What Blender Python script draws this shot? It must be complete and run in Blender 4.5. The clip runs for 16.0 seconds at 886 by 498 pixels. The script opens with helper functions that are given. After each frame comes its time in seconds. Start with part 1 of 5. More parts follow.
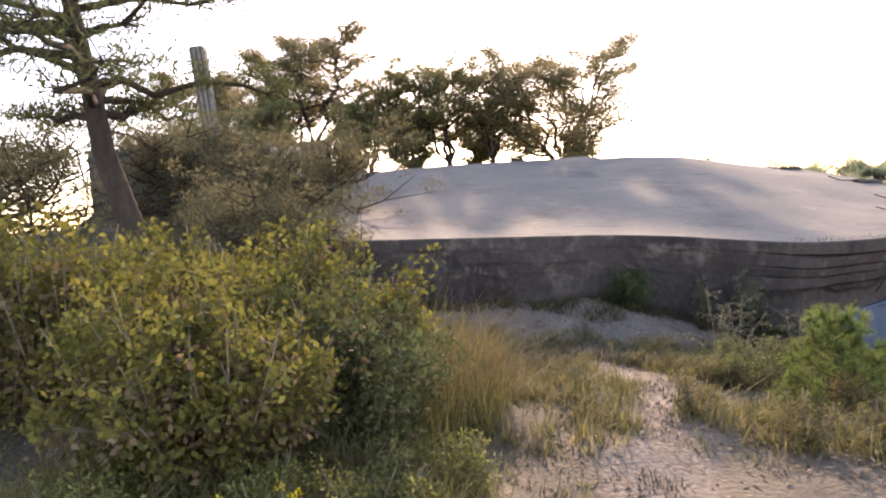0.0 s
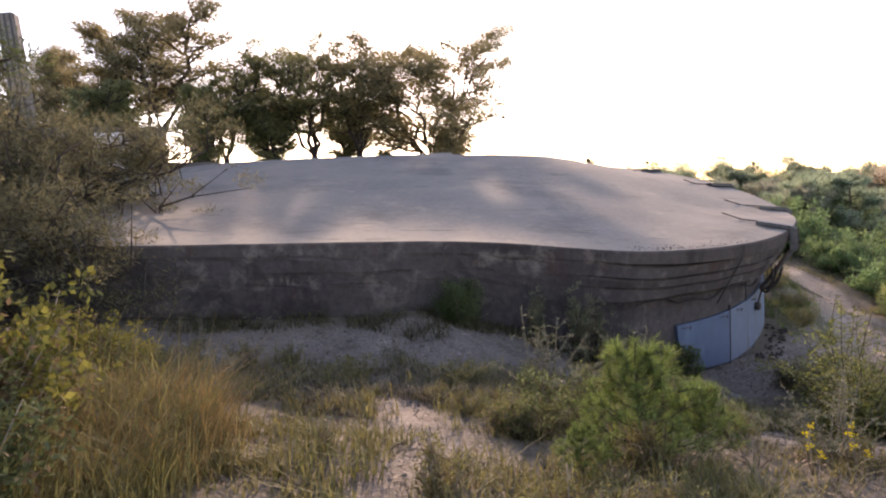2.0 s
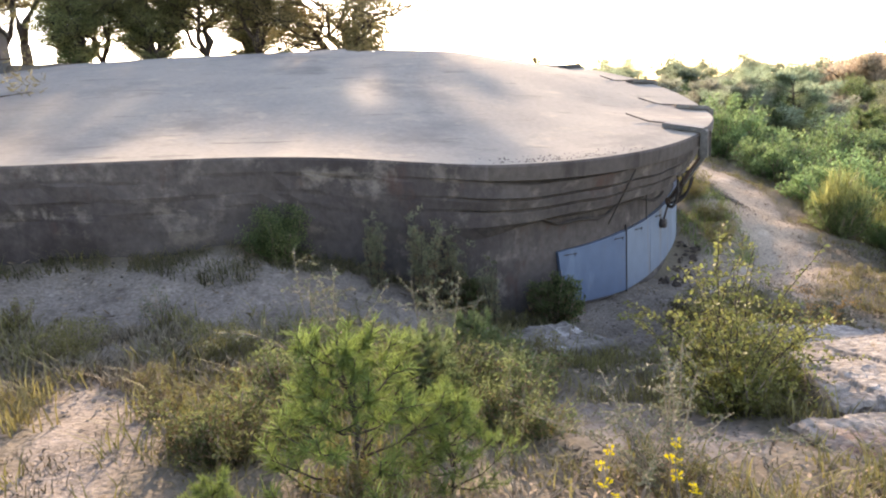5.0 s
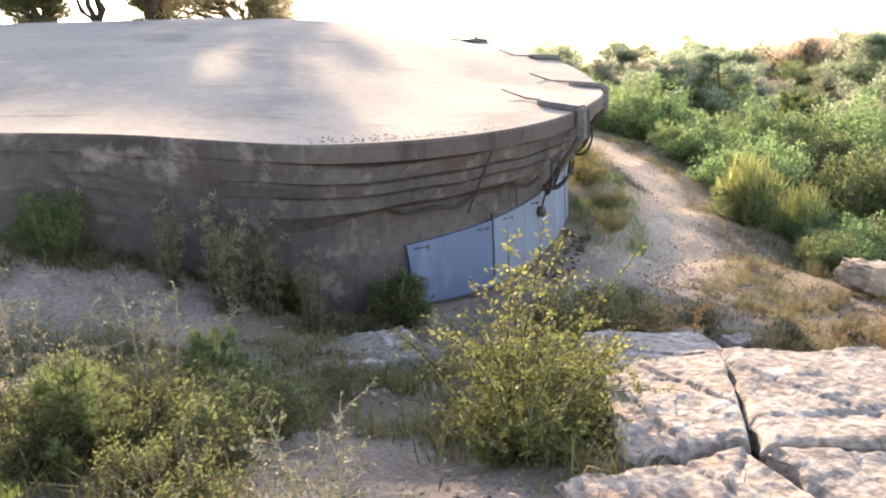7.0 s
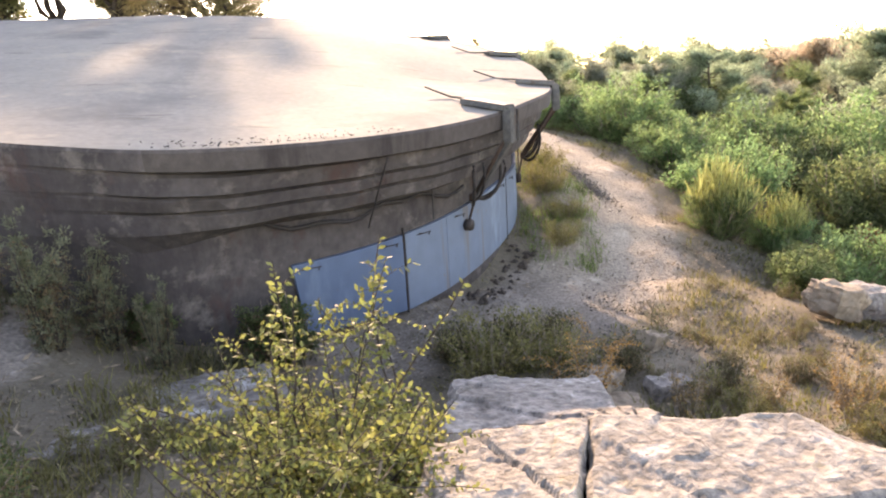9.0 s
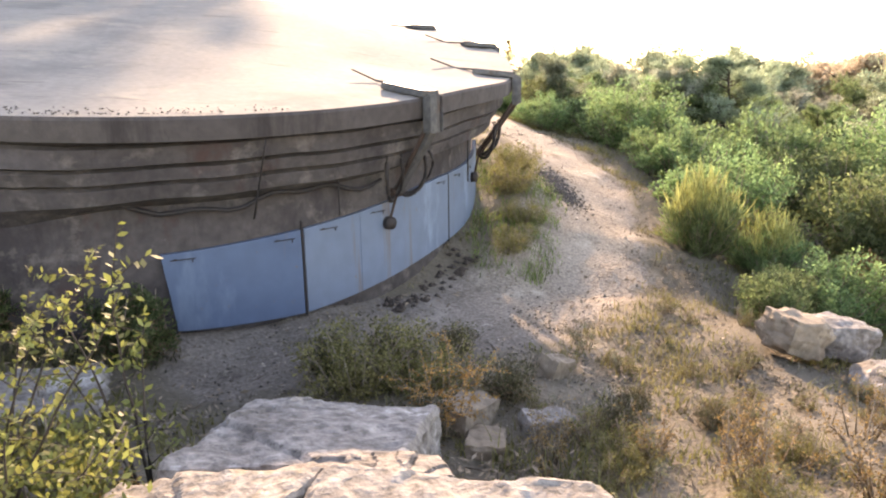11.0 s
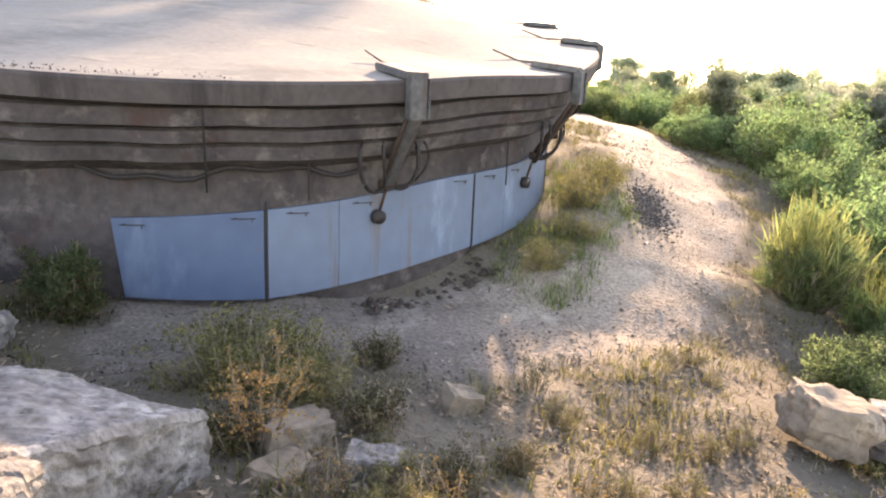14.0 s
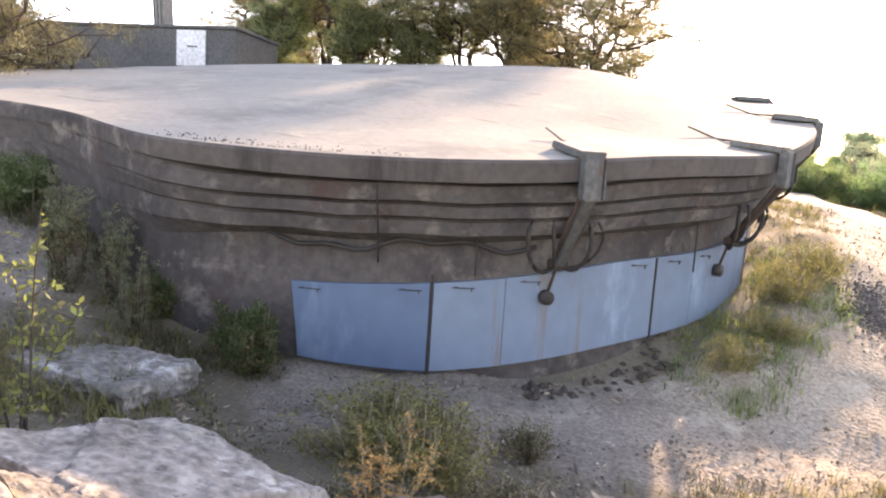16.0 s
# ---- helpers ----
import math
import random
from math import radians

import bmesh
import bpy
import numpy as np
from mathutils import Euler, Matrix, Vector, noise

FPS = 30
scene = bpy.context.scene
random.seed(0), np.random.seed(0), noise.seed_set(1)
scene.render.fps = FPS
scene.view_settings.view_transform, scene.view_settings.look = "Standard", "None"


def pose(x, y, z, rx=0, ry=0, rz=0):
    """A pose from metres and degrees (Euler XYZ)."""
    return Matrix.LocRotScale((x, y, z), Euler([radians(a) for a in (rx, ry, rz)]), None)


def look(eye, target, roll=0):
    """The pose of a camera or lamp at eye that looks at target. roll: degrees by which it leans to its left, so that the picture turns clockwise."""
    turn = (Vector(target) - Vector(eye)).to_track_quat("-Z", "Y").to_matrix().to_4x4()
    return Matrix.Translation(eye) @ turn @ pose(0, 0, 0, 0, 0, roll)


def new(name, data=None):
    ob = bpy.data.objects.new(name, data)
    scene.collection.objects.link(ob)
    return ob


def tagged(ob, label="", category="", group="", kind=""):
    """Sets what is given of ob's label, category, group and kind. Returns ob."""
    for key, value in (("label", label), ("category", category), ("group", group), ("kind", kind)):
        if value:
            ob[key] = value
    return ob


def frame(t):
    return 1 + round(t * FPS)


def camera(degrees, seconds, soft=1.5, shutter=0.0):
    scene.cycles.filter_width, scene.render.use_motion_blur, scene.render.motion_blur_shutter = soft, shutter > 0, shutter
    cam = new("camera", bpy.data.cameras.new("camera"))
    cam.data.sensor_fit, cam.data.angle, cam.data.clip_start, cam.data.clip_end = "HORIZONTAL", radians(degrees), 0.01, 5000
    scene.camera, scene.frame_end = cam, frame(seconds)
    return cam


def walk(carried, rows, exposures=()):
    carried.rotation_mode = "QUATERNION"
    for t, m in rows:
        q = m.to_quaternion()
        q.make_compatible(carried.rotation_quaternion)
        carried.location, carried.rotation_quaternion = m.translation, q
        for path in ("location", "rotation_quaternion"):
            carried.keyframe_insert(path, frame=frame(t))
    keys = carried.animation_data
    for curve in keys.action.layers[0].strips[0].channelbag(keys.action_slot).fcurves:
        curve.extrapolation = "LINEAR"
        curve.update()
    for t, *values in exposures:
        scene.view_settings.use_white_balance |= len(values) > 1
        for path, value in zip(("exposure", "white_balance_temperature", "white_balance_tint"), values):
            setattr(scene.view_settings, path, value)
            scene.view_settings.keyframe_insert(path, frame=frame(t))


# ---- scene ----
cam = camera(65.7, 16.0, soft=2.1)
PATH = [
    (0, (-0.702, -1.228, 1.65), (-0.619, 0.765, 1.512), -3.9),
    (0.5, (-0.352, -0.82, 1.604), (-0.201, 1.169, 1.455), -4.0),
    (1, (-0.011, -0.563, 1.616), (0.204, 1.42, 1.472), -1.7),
    (1.5, (0.319, -0.279, 1.61), (0.593, 1.696, 1.458), -2.1),
    (2, (0.694, 0.02, 1.656), (1.064, 1.978, 1.485), -2.8),
    (2.5, (1.052, 0.268, 1.664), (1.443, 2.22, 1.47), -2.9),
    (3, (1.378, 0.657, 1.602), (1.763, 2.607, 1.382), -3.3),
    (3.2, (1.503, 0.764, 1.625), (1.86, 2.717, 1.388), -3.0),
    (5.5, (3.184, 1.786, 1.413), (3.659, 3.67, 0.94), -4.1),
    (6, (3.651, 1.932, 1.324), (4.148, 3.807, 0.837), -4.2),
    (6.5, (4.082, 2.058, 1.303), (4.586, 3.922, 0.784), -3.9),
    (7, (4.434, 2.288, 1.289), (4.978, 4.145, 0.786), -3.0),
    (7.5, (4.812, 2.502, 1.212), (5.297, 4.388, 0.754), -2.4),
    (8, (5.166, 2.773, 1.149), (5.644, 4.656, 0.674), -2.2),
    (8.5, (5.488, 2.921, 1.125), (5.988, 4.797, 0.642), -2.6),
    (9, (5.931, 2.98, 1.107), (6.433, 4.854, 0.62), -3.3),
    (9.5, (6.278, 3.161, 1.06), (6.787, 5.03, 0.564), -3.2),
    (10, (6.704, 3.247, 0.972), (7.2, 5.124, 0.491), -2.8),
    (12.5, (8.665, 3.728, 0.715), (8.64, 5.668, 0.231), 0.9),
    (13, (9.115, 3.867, 0.664), (8.962, 5.801, 0.177), 0.6),
    (13.5, (9.471, 4.038, 0.615), (9.351, 5.975, 0.133), 1.4),
    (14, (9.823, 4.077, 0.559), (9.605, 6.017, 0.123), 2.4),
    (14.5, (9.972, 4.193, 0.594), (9.634, 6.124, 0.201), 3.3),
    (15, (10.043, 4.383, 0.608), (9.577, 6.293, 0.237), 3.9),
    (15.5, (10.102, 4.411, 0.634), (9.496, 6.286, 0.291), 3.3),
    (16, (10.07, 4.383, 0.663), (9.279, 6.199, 0.387), 3.6),
]
EXPOSURE = [(0, 1.18, 9600, 30), (1, 0.96, 9300, 32), (2, 0.78, 9200, 32), (3, 0.72, 9100, 32), (5.5, 1.84, 9900, 22), (7, 1.96, 10300, 24), (9, 1.88, 10700, 26), (13, 1.9, 10800, 26), (16, 2.08, 10500, 27)]
walk(cam, [(t, look(eye, target, roll)) for t, eye, target, roll in PATH], EXPOSURE)

# ---- light ----
SUN_AZ, SUN_EL = 8.0, 22.5          # degrees: bearing from +y towards +x, height
world = bpy.data.worlds.new("world")
scene.world = world
world.use_nodes = True
wn = world.node_tree
sky = wn.nodes.new("ShaderNodeTexSky")
sky.sky_type = 'NISHITA'
sky.sun_disc = False
sky.sun_elevation = radians(SUN_EL)
sky.sun_rotation = radians(SUN_AZ)
sky.air_density, sky.dust_density, sky.ozone_density = 0.8, 0.4, 2.0
wn.links.new(sky.outputs[0], wn.nodes["Background"].inputs[0])
wn.nodes["Background"].inputs[1].default_value = 0.29
sun = new("sun", bpy.data.lights.new("sun", 'SUN'))
sun.data.energy, sun.data.angle, sun.data.color = 3.5, radians(1.2), (1.0, 0.92, 0.82)
sd = Vector((math.sin(radians(SUN_AZ)) * math.cos(radians(SUN_EL)), math.cos(radians(SUN_AZ)) * math.cos(radians(SUN_EL)), math.sin(radians(SUN_EL))))
sun.matrix_world = look(sd * 50, (0, 0, 0))

# ---- materials ----


def material(name, colour, second, scale, rough=0.9, bump=0.3, fine=None, metal=0.0, stains=None, island=0.0, translucent=0.0, spread=(0.35, 0.65), stretch=(1, 1, 1), grain=(0.72, 1.22), each=0.0):
    """Two colours mixed by noise at two scales, with fine relief; stains: (colour, scale, amount, stretch)."""
    m = bpy.data.materials.new(name)
    m.use_nodes = True
    t = m.node_tree
    N, L = t.nodes, t.links
    b = N["Principled BSDF"]
    co = N.new("ShaderNodeTexCoord")
    mp = N.new("ShaderNodeMapping")
    mp.inputs["Scale"].default_value = stretch
    L.new(co.outputs["Object"], mp.inputs[0])
    n1 = N.new("ShaderNodeTexNoise")
    n1.inputs["Scale"].default_value, n1.inputs["Detail"].default_value, n1.inputs["Roughness"].default_value = scale, 6, 0.65
    L.new(mp.outputs[0], n1.inputs["Vector"])
    r1 = N.new("ShaderNodeMapRange")
    r1.inputs[1].default_value, r1.inputs[2].default_value = spread
    L.new(n1.outputs[0], r1.inputs[0])
    mix = N.new("ShaderNodeMix")
    mix.data_type = 'RGBA'
    mix.inputs[6].default_value, mix.inputs[7].default_value = (*colour, 1), (*second, 1)
    L.new(r1.outputs[0], mix.inputs[0])
    out = mix.outputs[2]
    n2 = N.new("ShaderNodeTexNoise")
    n2.inputs["Scale"].default_value, n2.inputs["Detail"].default_value = fine or scale * 14, 5
    L.new(mp.outputs[0], n2.inputs["Vector"])
    g = N.new("ShaderNodeMapRange")
    g.inputs[1].default_value, g.inputs[2].default_value, g.inputs[3].default_value, g.inputs[4].default_value = 0.3, 0.7, *grain
    L.new(n2.outputs[0], g.inputs[0])
    mul = N.new("ShaderNodeMix")
    mul.data_type, mul.blend_type = 'RGBA', 'MULTIPLY'
    mul.inputs[0].default_value = 1
    L.new(out, mul.inputs[6])
    L.new(g.outputs[0], mul.inputs[7])
    out = mul.outputs[2]
    for col, sc, amount, st in stains or ():
        mp2 = N.new("ShaderNodeMapping")
        mp2.inputs["Scale"].default_value = st
        L.new(co.outputs["Object"], mp2.inputs[0])
        n3 = N.new("ShaderNodeTexNoise")
        n3.inputs["Scale"].default_value, n3.inputs["Detail"].default_value, n3.inputs["Roughness"].default_value = sc, 7, 0.7
        L.new(mp2.outputs[0], n3.inputs["Vector"])
        r3 = N.new("ShaderNodeMapRange")
        r3.inputs[1].default_value, r3.inputs[2].default_value = 0.62 - amount * 0.3, 0.72 - amount * 0.2
        L.new(n3.outputs[0], r3.inputs[0])
        mx = N.new("ShaderNodeMix")
        mx.data_type = 'RGBA'
        mx.inputs[7].default_value = (*col, 1)
        L.new(r3.outputs[0], mx.inputs[0])
        L.new(out, mx.inputs[6])
        out = mx.outputs[2]
    if each:
        oi = N.new("ShaderNodeObjectInfo")
        ho = N.new("ShaderNodeHueSaturation")
        vo = N.new("ShaderNodeMapRange")
        vo.inputs[3].default_value, vo.inputs[4].default_value = 1 - each, 1 + each
        ve = N.new("ShaderNodeMapRange")
        ve.inputs[3].default_value, ve.inputs[4].default_value = 0.47, 0.52
        L.new(oi.outputs["Random"], vo.inputs[0])
        L.new(oi.outputs["Random"], ve.inputs[0])
        L.new(vo.outputs[0], ho.inputs["Value"])
        L.new(ve.outputs[0], ho.inputs["Hue"])
        L.new(out, ho.inputs["Color"])
        out = ho.outputs[0]
    if island:
        geo = N.new("ShaderNodeNewGeometry")
        h = N.new("ShaderNodeHueSaturation")
        v = N.new("ShaderNodeMapRange")
        v.inputs[3].default_value, v.inputs[4].default_value = 1 - island, 1 + island
        L.new(geo.outputs["Random Per Island"], v.inputs[0])
        L.new(v.outputs[0], h.inputs["Value"])
        L.new(out, h.inputs["Color"])
        out = h.outputs[0]
    L.new(out, b.inputs["Base Color"])
    b.inputs["Roughness"].default_value, b.inputs["Metallic"].default_value = rough, metal
    if bump:
        bp = N.new("ShaderNodeBump")
        bp.inputs["Strength"].default_value, bp.inputs["Distance"].default_value = bump, 0.03
        L.new(n2.outputs[0], bp.inputs["Height"])
        last = bp
        L.new(last.outputs[0], b.inputs["Normal"])
    if translucent:
        tr = N.new("ShaderNodeBsdfTranslucent")
        L.new(out, tr.inputs[0])
        ms = N.new("ShaderNodeMixShader")
        ms.inputs[0].default_value = translucent
        L.new(b.outputs[0], ms.inputs[1])
        L.new(tr.outputs[0], ms.inputs[2])
        L.new(ms.outputs[0], N["Material Output"].inputs[0])
    return m


M_ROOF = material("roof_concrete", (0.265, 0.245, 0.212), (0.213, 0.201, 0.182), 0.6, 0.92, 0.08, 14, grain=(0.9, 1.08), stains=[((0.165, 0.155, 0.14), 0.45, 0.3, (1, 1, 1)), ((0.31, 0.275, 0.222), 1.6, 0.2, (1, 1, 1)), ((0.12, 0.11, 0.097), 2.2, 0.10, (0.4, 2.5, 1))])
M_ROOF.node_tree.nodes["Principled BSDF"].inputs["Specular IOR Level"].default_value = 0.27
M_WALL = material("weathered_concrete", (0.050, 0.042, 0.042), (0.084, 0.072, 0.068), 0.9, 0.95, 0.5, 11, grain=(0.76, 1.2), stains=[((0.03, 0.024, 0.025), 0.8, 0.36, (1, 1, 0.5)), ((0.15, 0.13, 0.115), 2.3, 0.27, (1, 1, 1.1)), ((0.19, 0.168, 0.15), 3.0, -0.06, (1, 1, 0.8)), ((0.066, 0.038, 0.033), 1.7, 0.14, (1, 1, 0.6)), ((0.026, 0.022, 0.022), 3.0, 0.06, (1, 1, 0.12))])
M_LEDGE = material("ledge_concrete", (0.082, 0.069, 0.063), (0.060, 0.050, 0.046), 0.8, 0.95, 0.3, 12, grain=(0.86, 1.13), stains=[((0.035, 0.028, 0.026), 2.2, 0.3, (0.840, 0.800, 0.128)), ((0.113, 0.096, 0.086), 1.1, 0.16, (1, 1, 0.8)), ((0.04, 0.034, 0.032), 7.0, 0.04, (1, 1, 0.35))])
M_BLUE = material("blue_paint", (0.099, 0.145, 0.209), (0.112, 0.157, 0.218), 1.0, 0.6, 0.04, 5, grain=(0.92, 1.07), stains=[((0.13, 0.10, 0.085), 5.0, 0.2, (1, 1, 0.05)), ((0.16, 0.11, 0.085), 9.0, -0.08, (1, 1, 1)), ((0.18, 0.25, 0.335), 1.0, 0.12, (1, 1, 0.35))])
# darker copy of the blue: paints the shade on the shutter turned from light
M_BLUE_SHADED = material("shaded_blue_paint", (0.051, 0.094, 0.163), (0.061, 0.106, 0.176), 1.0, 0.6, 0.04, 5, grain=(0.92, 1.07), stains=[((0.13, 0.10, 0.085), 5.0, 0.02, (1, 1, 0.06)), ((0.13, 0.09, 0.07), 9.0, -0.06, (1, 1, 1)), ((0.095, 0.15, 0.225), 1.0, 0.12, (1, 1, 0.35))])
M_RUST = material("rusty_steel", (0.038, 0.025, 0.020), (0.069, 0.040, 0.028), 9, 0.85, 0.5, 60, metal=0.2)
M_STEEL = material("grey_painted_steel", (0.072, 0.076, 0.082), (0.105, 0.102, 0.098), 4, 0.6, 0.12, 16, metal=0.3, stains=[((0.08, 0.048, 0.034), 5.0, 0.2, (1, 1, 0.3))])
M_CABLE = material("dark_cable", (0.014, 0.012, 0.012), (0.028, 0.020, 0.018), 20, 0.7, 0.2, 90)
M_ROCK = material("pale_rock", (0.30, 0.268, 0.232), (0.185, 0.160, 0.138), 2.6, 0.9, 1.0, 17, grain=(0.42, 1.32), stains=[((0.40, 0.375, 0.345), 2.1, 0.22, (1, 1, 1)), ((0.085, 0.072, 0.063), 6.5, 0.14, (1, 0.3, 1)), ((0.10, 0.052, 0.040), 1.2, 0.10, (1, 1, 1)), ((0.055, 0.046, 0.041), 13.0, 0.12, (1, 1, 1)), ((0.24, 0.19, 0.115), 2.7, 0.1, (1, 1, 1))])
M_SAND = material("sandy_rock", (0.27, 0.21, 0.15), (0.19, 0.148, 0.11), 2.0, 0.85, 0.8, 12, grain=(0.75, 1.2), stains=[((0.40, 0.33, 0.25), 2.4, 0.2, (1, 1, 1)), ((0.10, 0.08, 0.065), 3.2, 0.14, (1, 1, 1))])
M_ROCKG = material("grey_lichen_rock", (0.30, 0.275, 0.25), (0.17, 0.15, 0.132), 3.0, 0.9, 1.0, 15, grain=(0.45, 1.3), stains=[((0.50, 0.485, 0.46), 3.6, 0.16, (1, 1, 1)), ((0.085, 0.07, 0.06), 5.0, 0.14, (1, 1, 1)), ((0.07, 0.06, 0.052), 14.0, 0.1, (1, 1, 1)), ((0.20, 0.16, 0.12), 1.6, 0.16, (1, 1, 1))])
M_BARK = material("pine_bark", (0.036, 0.028, 0.024), (0.07, 0.05, 0.038), 5, 0.95, 0.9, 30, stretch=(1, 1, 0.3))
M_TWIG = material("grey_twigs", (0.20, 0.16, 0.12), (0.28, 0.23, 0.17), 8, 0.95, 0.3, 50)
# needles of the back pines, colour lifted to paint the glare over them
M_PINE = material("hazed_pine_needles", (0.187, 0.217, 0.106), (0.277, 0.277, 0.138), 0.8, 0.7, 0, 6, island=0.4, translucent=0.75, each=0.2)
M_PINEB = material("hazed_brownish_needles", (0.218, 0.205, 0.113), (0.311, 0.264, 0.148), 0.8, 0.7, 0, 6, island=0.4, translucent=0.75)
M_LEAF = material("yellow_green_leaves", (0.15, 0.18, 0.05), (0.235, 0.23, 0.075), 1.5, 0.6, 0, 8, island=0.5, translucent=0.5)
M_LEAFD = material("dark_green_leaves", (0.095, 0.142, 0.062), (0.155, 0.188, 0.084), 1.2, 0.6, 0, 8, island=0.4, translucent=0.75, each=0.3)
M_LEAFM = material("mid_green_leaves", (0.125, 0.219, 0.097), (0.209, 0.287, 0.124), 1.2, 0.6, 0, 8, island=0.4, translucent=0.75, each=0.25)
M_GREY = material("grey_green_leaves", (0.12, 0.14, 0.08), (0.19, 0.19, 0.12), 1.5, 0.7, 0, 8, island=0.35, translucent=0.3)
M_ORANGE = material("autumn_leaves", (0.19, 0.105, 0.05), (0.23, 0.15, 0.065), 1.5, 0.7, 0, 8, island=0.4, translucent=0.35)
M_BRAMBLE = material("olive_leaves", (0.115, 0.125, 0.032), (0.20, 0.185, 0.045), 1.6, 0.88, 0, 8, island=0.35, translucent=0.45)
M_BROWN = material("withered_leaves", (0.13, 0.09, 0.05), (0.20, 0.14, 0.08), 1.6, 0.8, 0, 8, island=0.45, translucent=0.3)
M_SHOOT = material("pale_green_shoots", (0.22, 0.25, 0.085), (0.32, 0.33, 0.13), 1.2, 0.6, 0, 8, island=0.35, translucent=0.5)
M_FLOWER = material("yellow_flowers", (0.65, 0.48, 0.01), (0.75, 0.6, 0.02), 3, 0.6, 0, 9, translucent=0.3)
# leaves of the far wood: distance haze painted in as paler, greyer colour
M_WOOD = material("hazed_green_leaves", (0.197, 0.268, 0.178), (0.307, 0.359, 0.240), 1.2, 0.6, 0, 8, island=0.4, translucent=0.75, each=0.3)
M_WOODB = material("hazed_olive_leaves", (0.221, 0.248, 0.190), (0.312, 0.310, 0.241), 1.2, 0.6, 0, 8, island=0.4, translucent=0.75, each=0.3)
M_WOODO = material("hazed_autumn_leaves", (0.433, 0.334, 0.250), (0.479, 0.420, 0.304), 1.5, 0.7, 0, 8, island=0.4, translucent=0.7)
M_RED = material("rusty_fern_leaves", (0.40, 0.19, 0.06), (0.46, 0.28, 0.09), 1.5, 0.7, 0, 8, island=0.5, translucent=0.4)
M_BOUGH = material("dull_pine_needles", (0.128, 0.125, 0.069), (0.200, 0.176, 0.094), 0.8, 0.7, 0, 6, island=0.45, translucent=0.5)
M_DEEP = material("deep_green_leaves", (0.075, 0.099, 0.039), (0.128, 0.147, 0.060), 1.2, 0.9, 0, 8, island=0.35, translucent=0.35)
M_NEEDLE = material("young_needles", (0.106, 0.170, 0.048), (0.174, 0.235, 0.071), 1.2, 0.6, 0, 8, island=0.45, translucent=0.6)
M_RANK = material("rank_dark_grass", (0.075, 0.075, 0.033), (0.12, 0.105, 0.05), 0.9, 0.7, 0, 7, island=0.4, translucent=0.3)
M_STRAW = material("orange_straw", (0.28, 0.17, 0.07), (0.36, 0.25, 0.10), 0.9, 0.85, 0, 7, island=0.5, translucent=0.3)
M_GRIT = material("dark_gravel_stones", (0.11, 0.095, 0.085), (0.07, 0.06, 0.055), 4, 0.95, 0.4, 30, island=0.5)
M_GRASS = material("green_grass", (0.155, 0.155, 0.055), (0.235, 0.205, 0.085), 0.9, 0.7, 0, 7, island=0.4, translucent=0.45)
M_DRY = material("dry_grass", (0.15, 0.123, 0.082), (0.222, 0.184, 0.125), 0.9, 0.85, 0, 7, island=0.55, translucent=0.12)
M_STONE = material("gravel_stones", (0.22, 0.187, 0.15), (0.15, 0.125, 0.10), 4, 0.95, 0.4, 30, island=0.75)
M_BLD = material("dark_plaster", (0.075, 0.075, 0.075), (0.10, 0.098, 0.095), 1.0, 0.9, 0.3, 14)
M_WHITE = material("white_sheet", (0.62, 0.62, 0.63), (0.54, 0.54, 0.55), 1.5, 0.6, 0.1, 14)
M_MARK = material("dark_marks", (0.05, 0.05, 0.05), (0.07, 0.07, 0.07), 8, 0.8, 0)
M_POLE = material("grey_mast", (0.20, 0.18, 0.165), (0.27, 0.245, 0.22), 2.0, 0.9, 0.4, 20, stretch=(1, 1, 0.4))


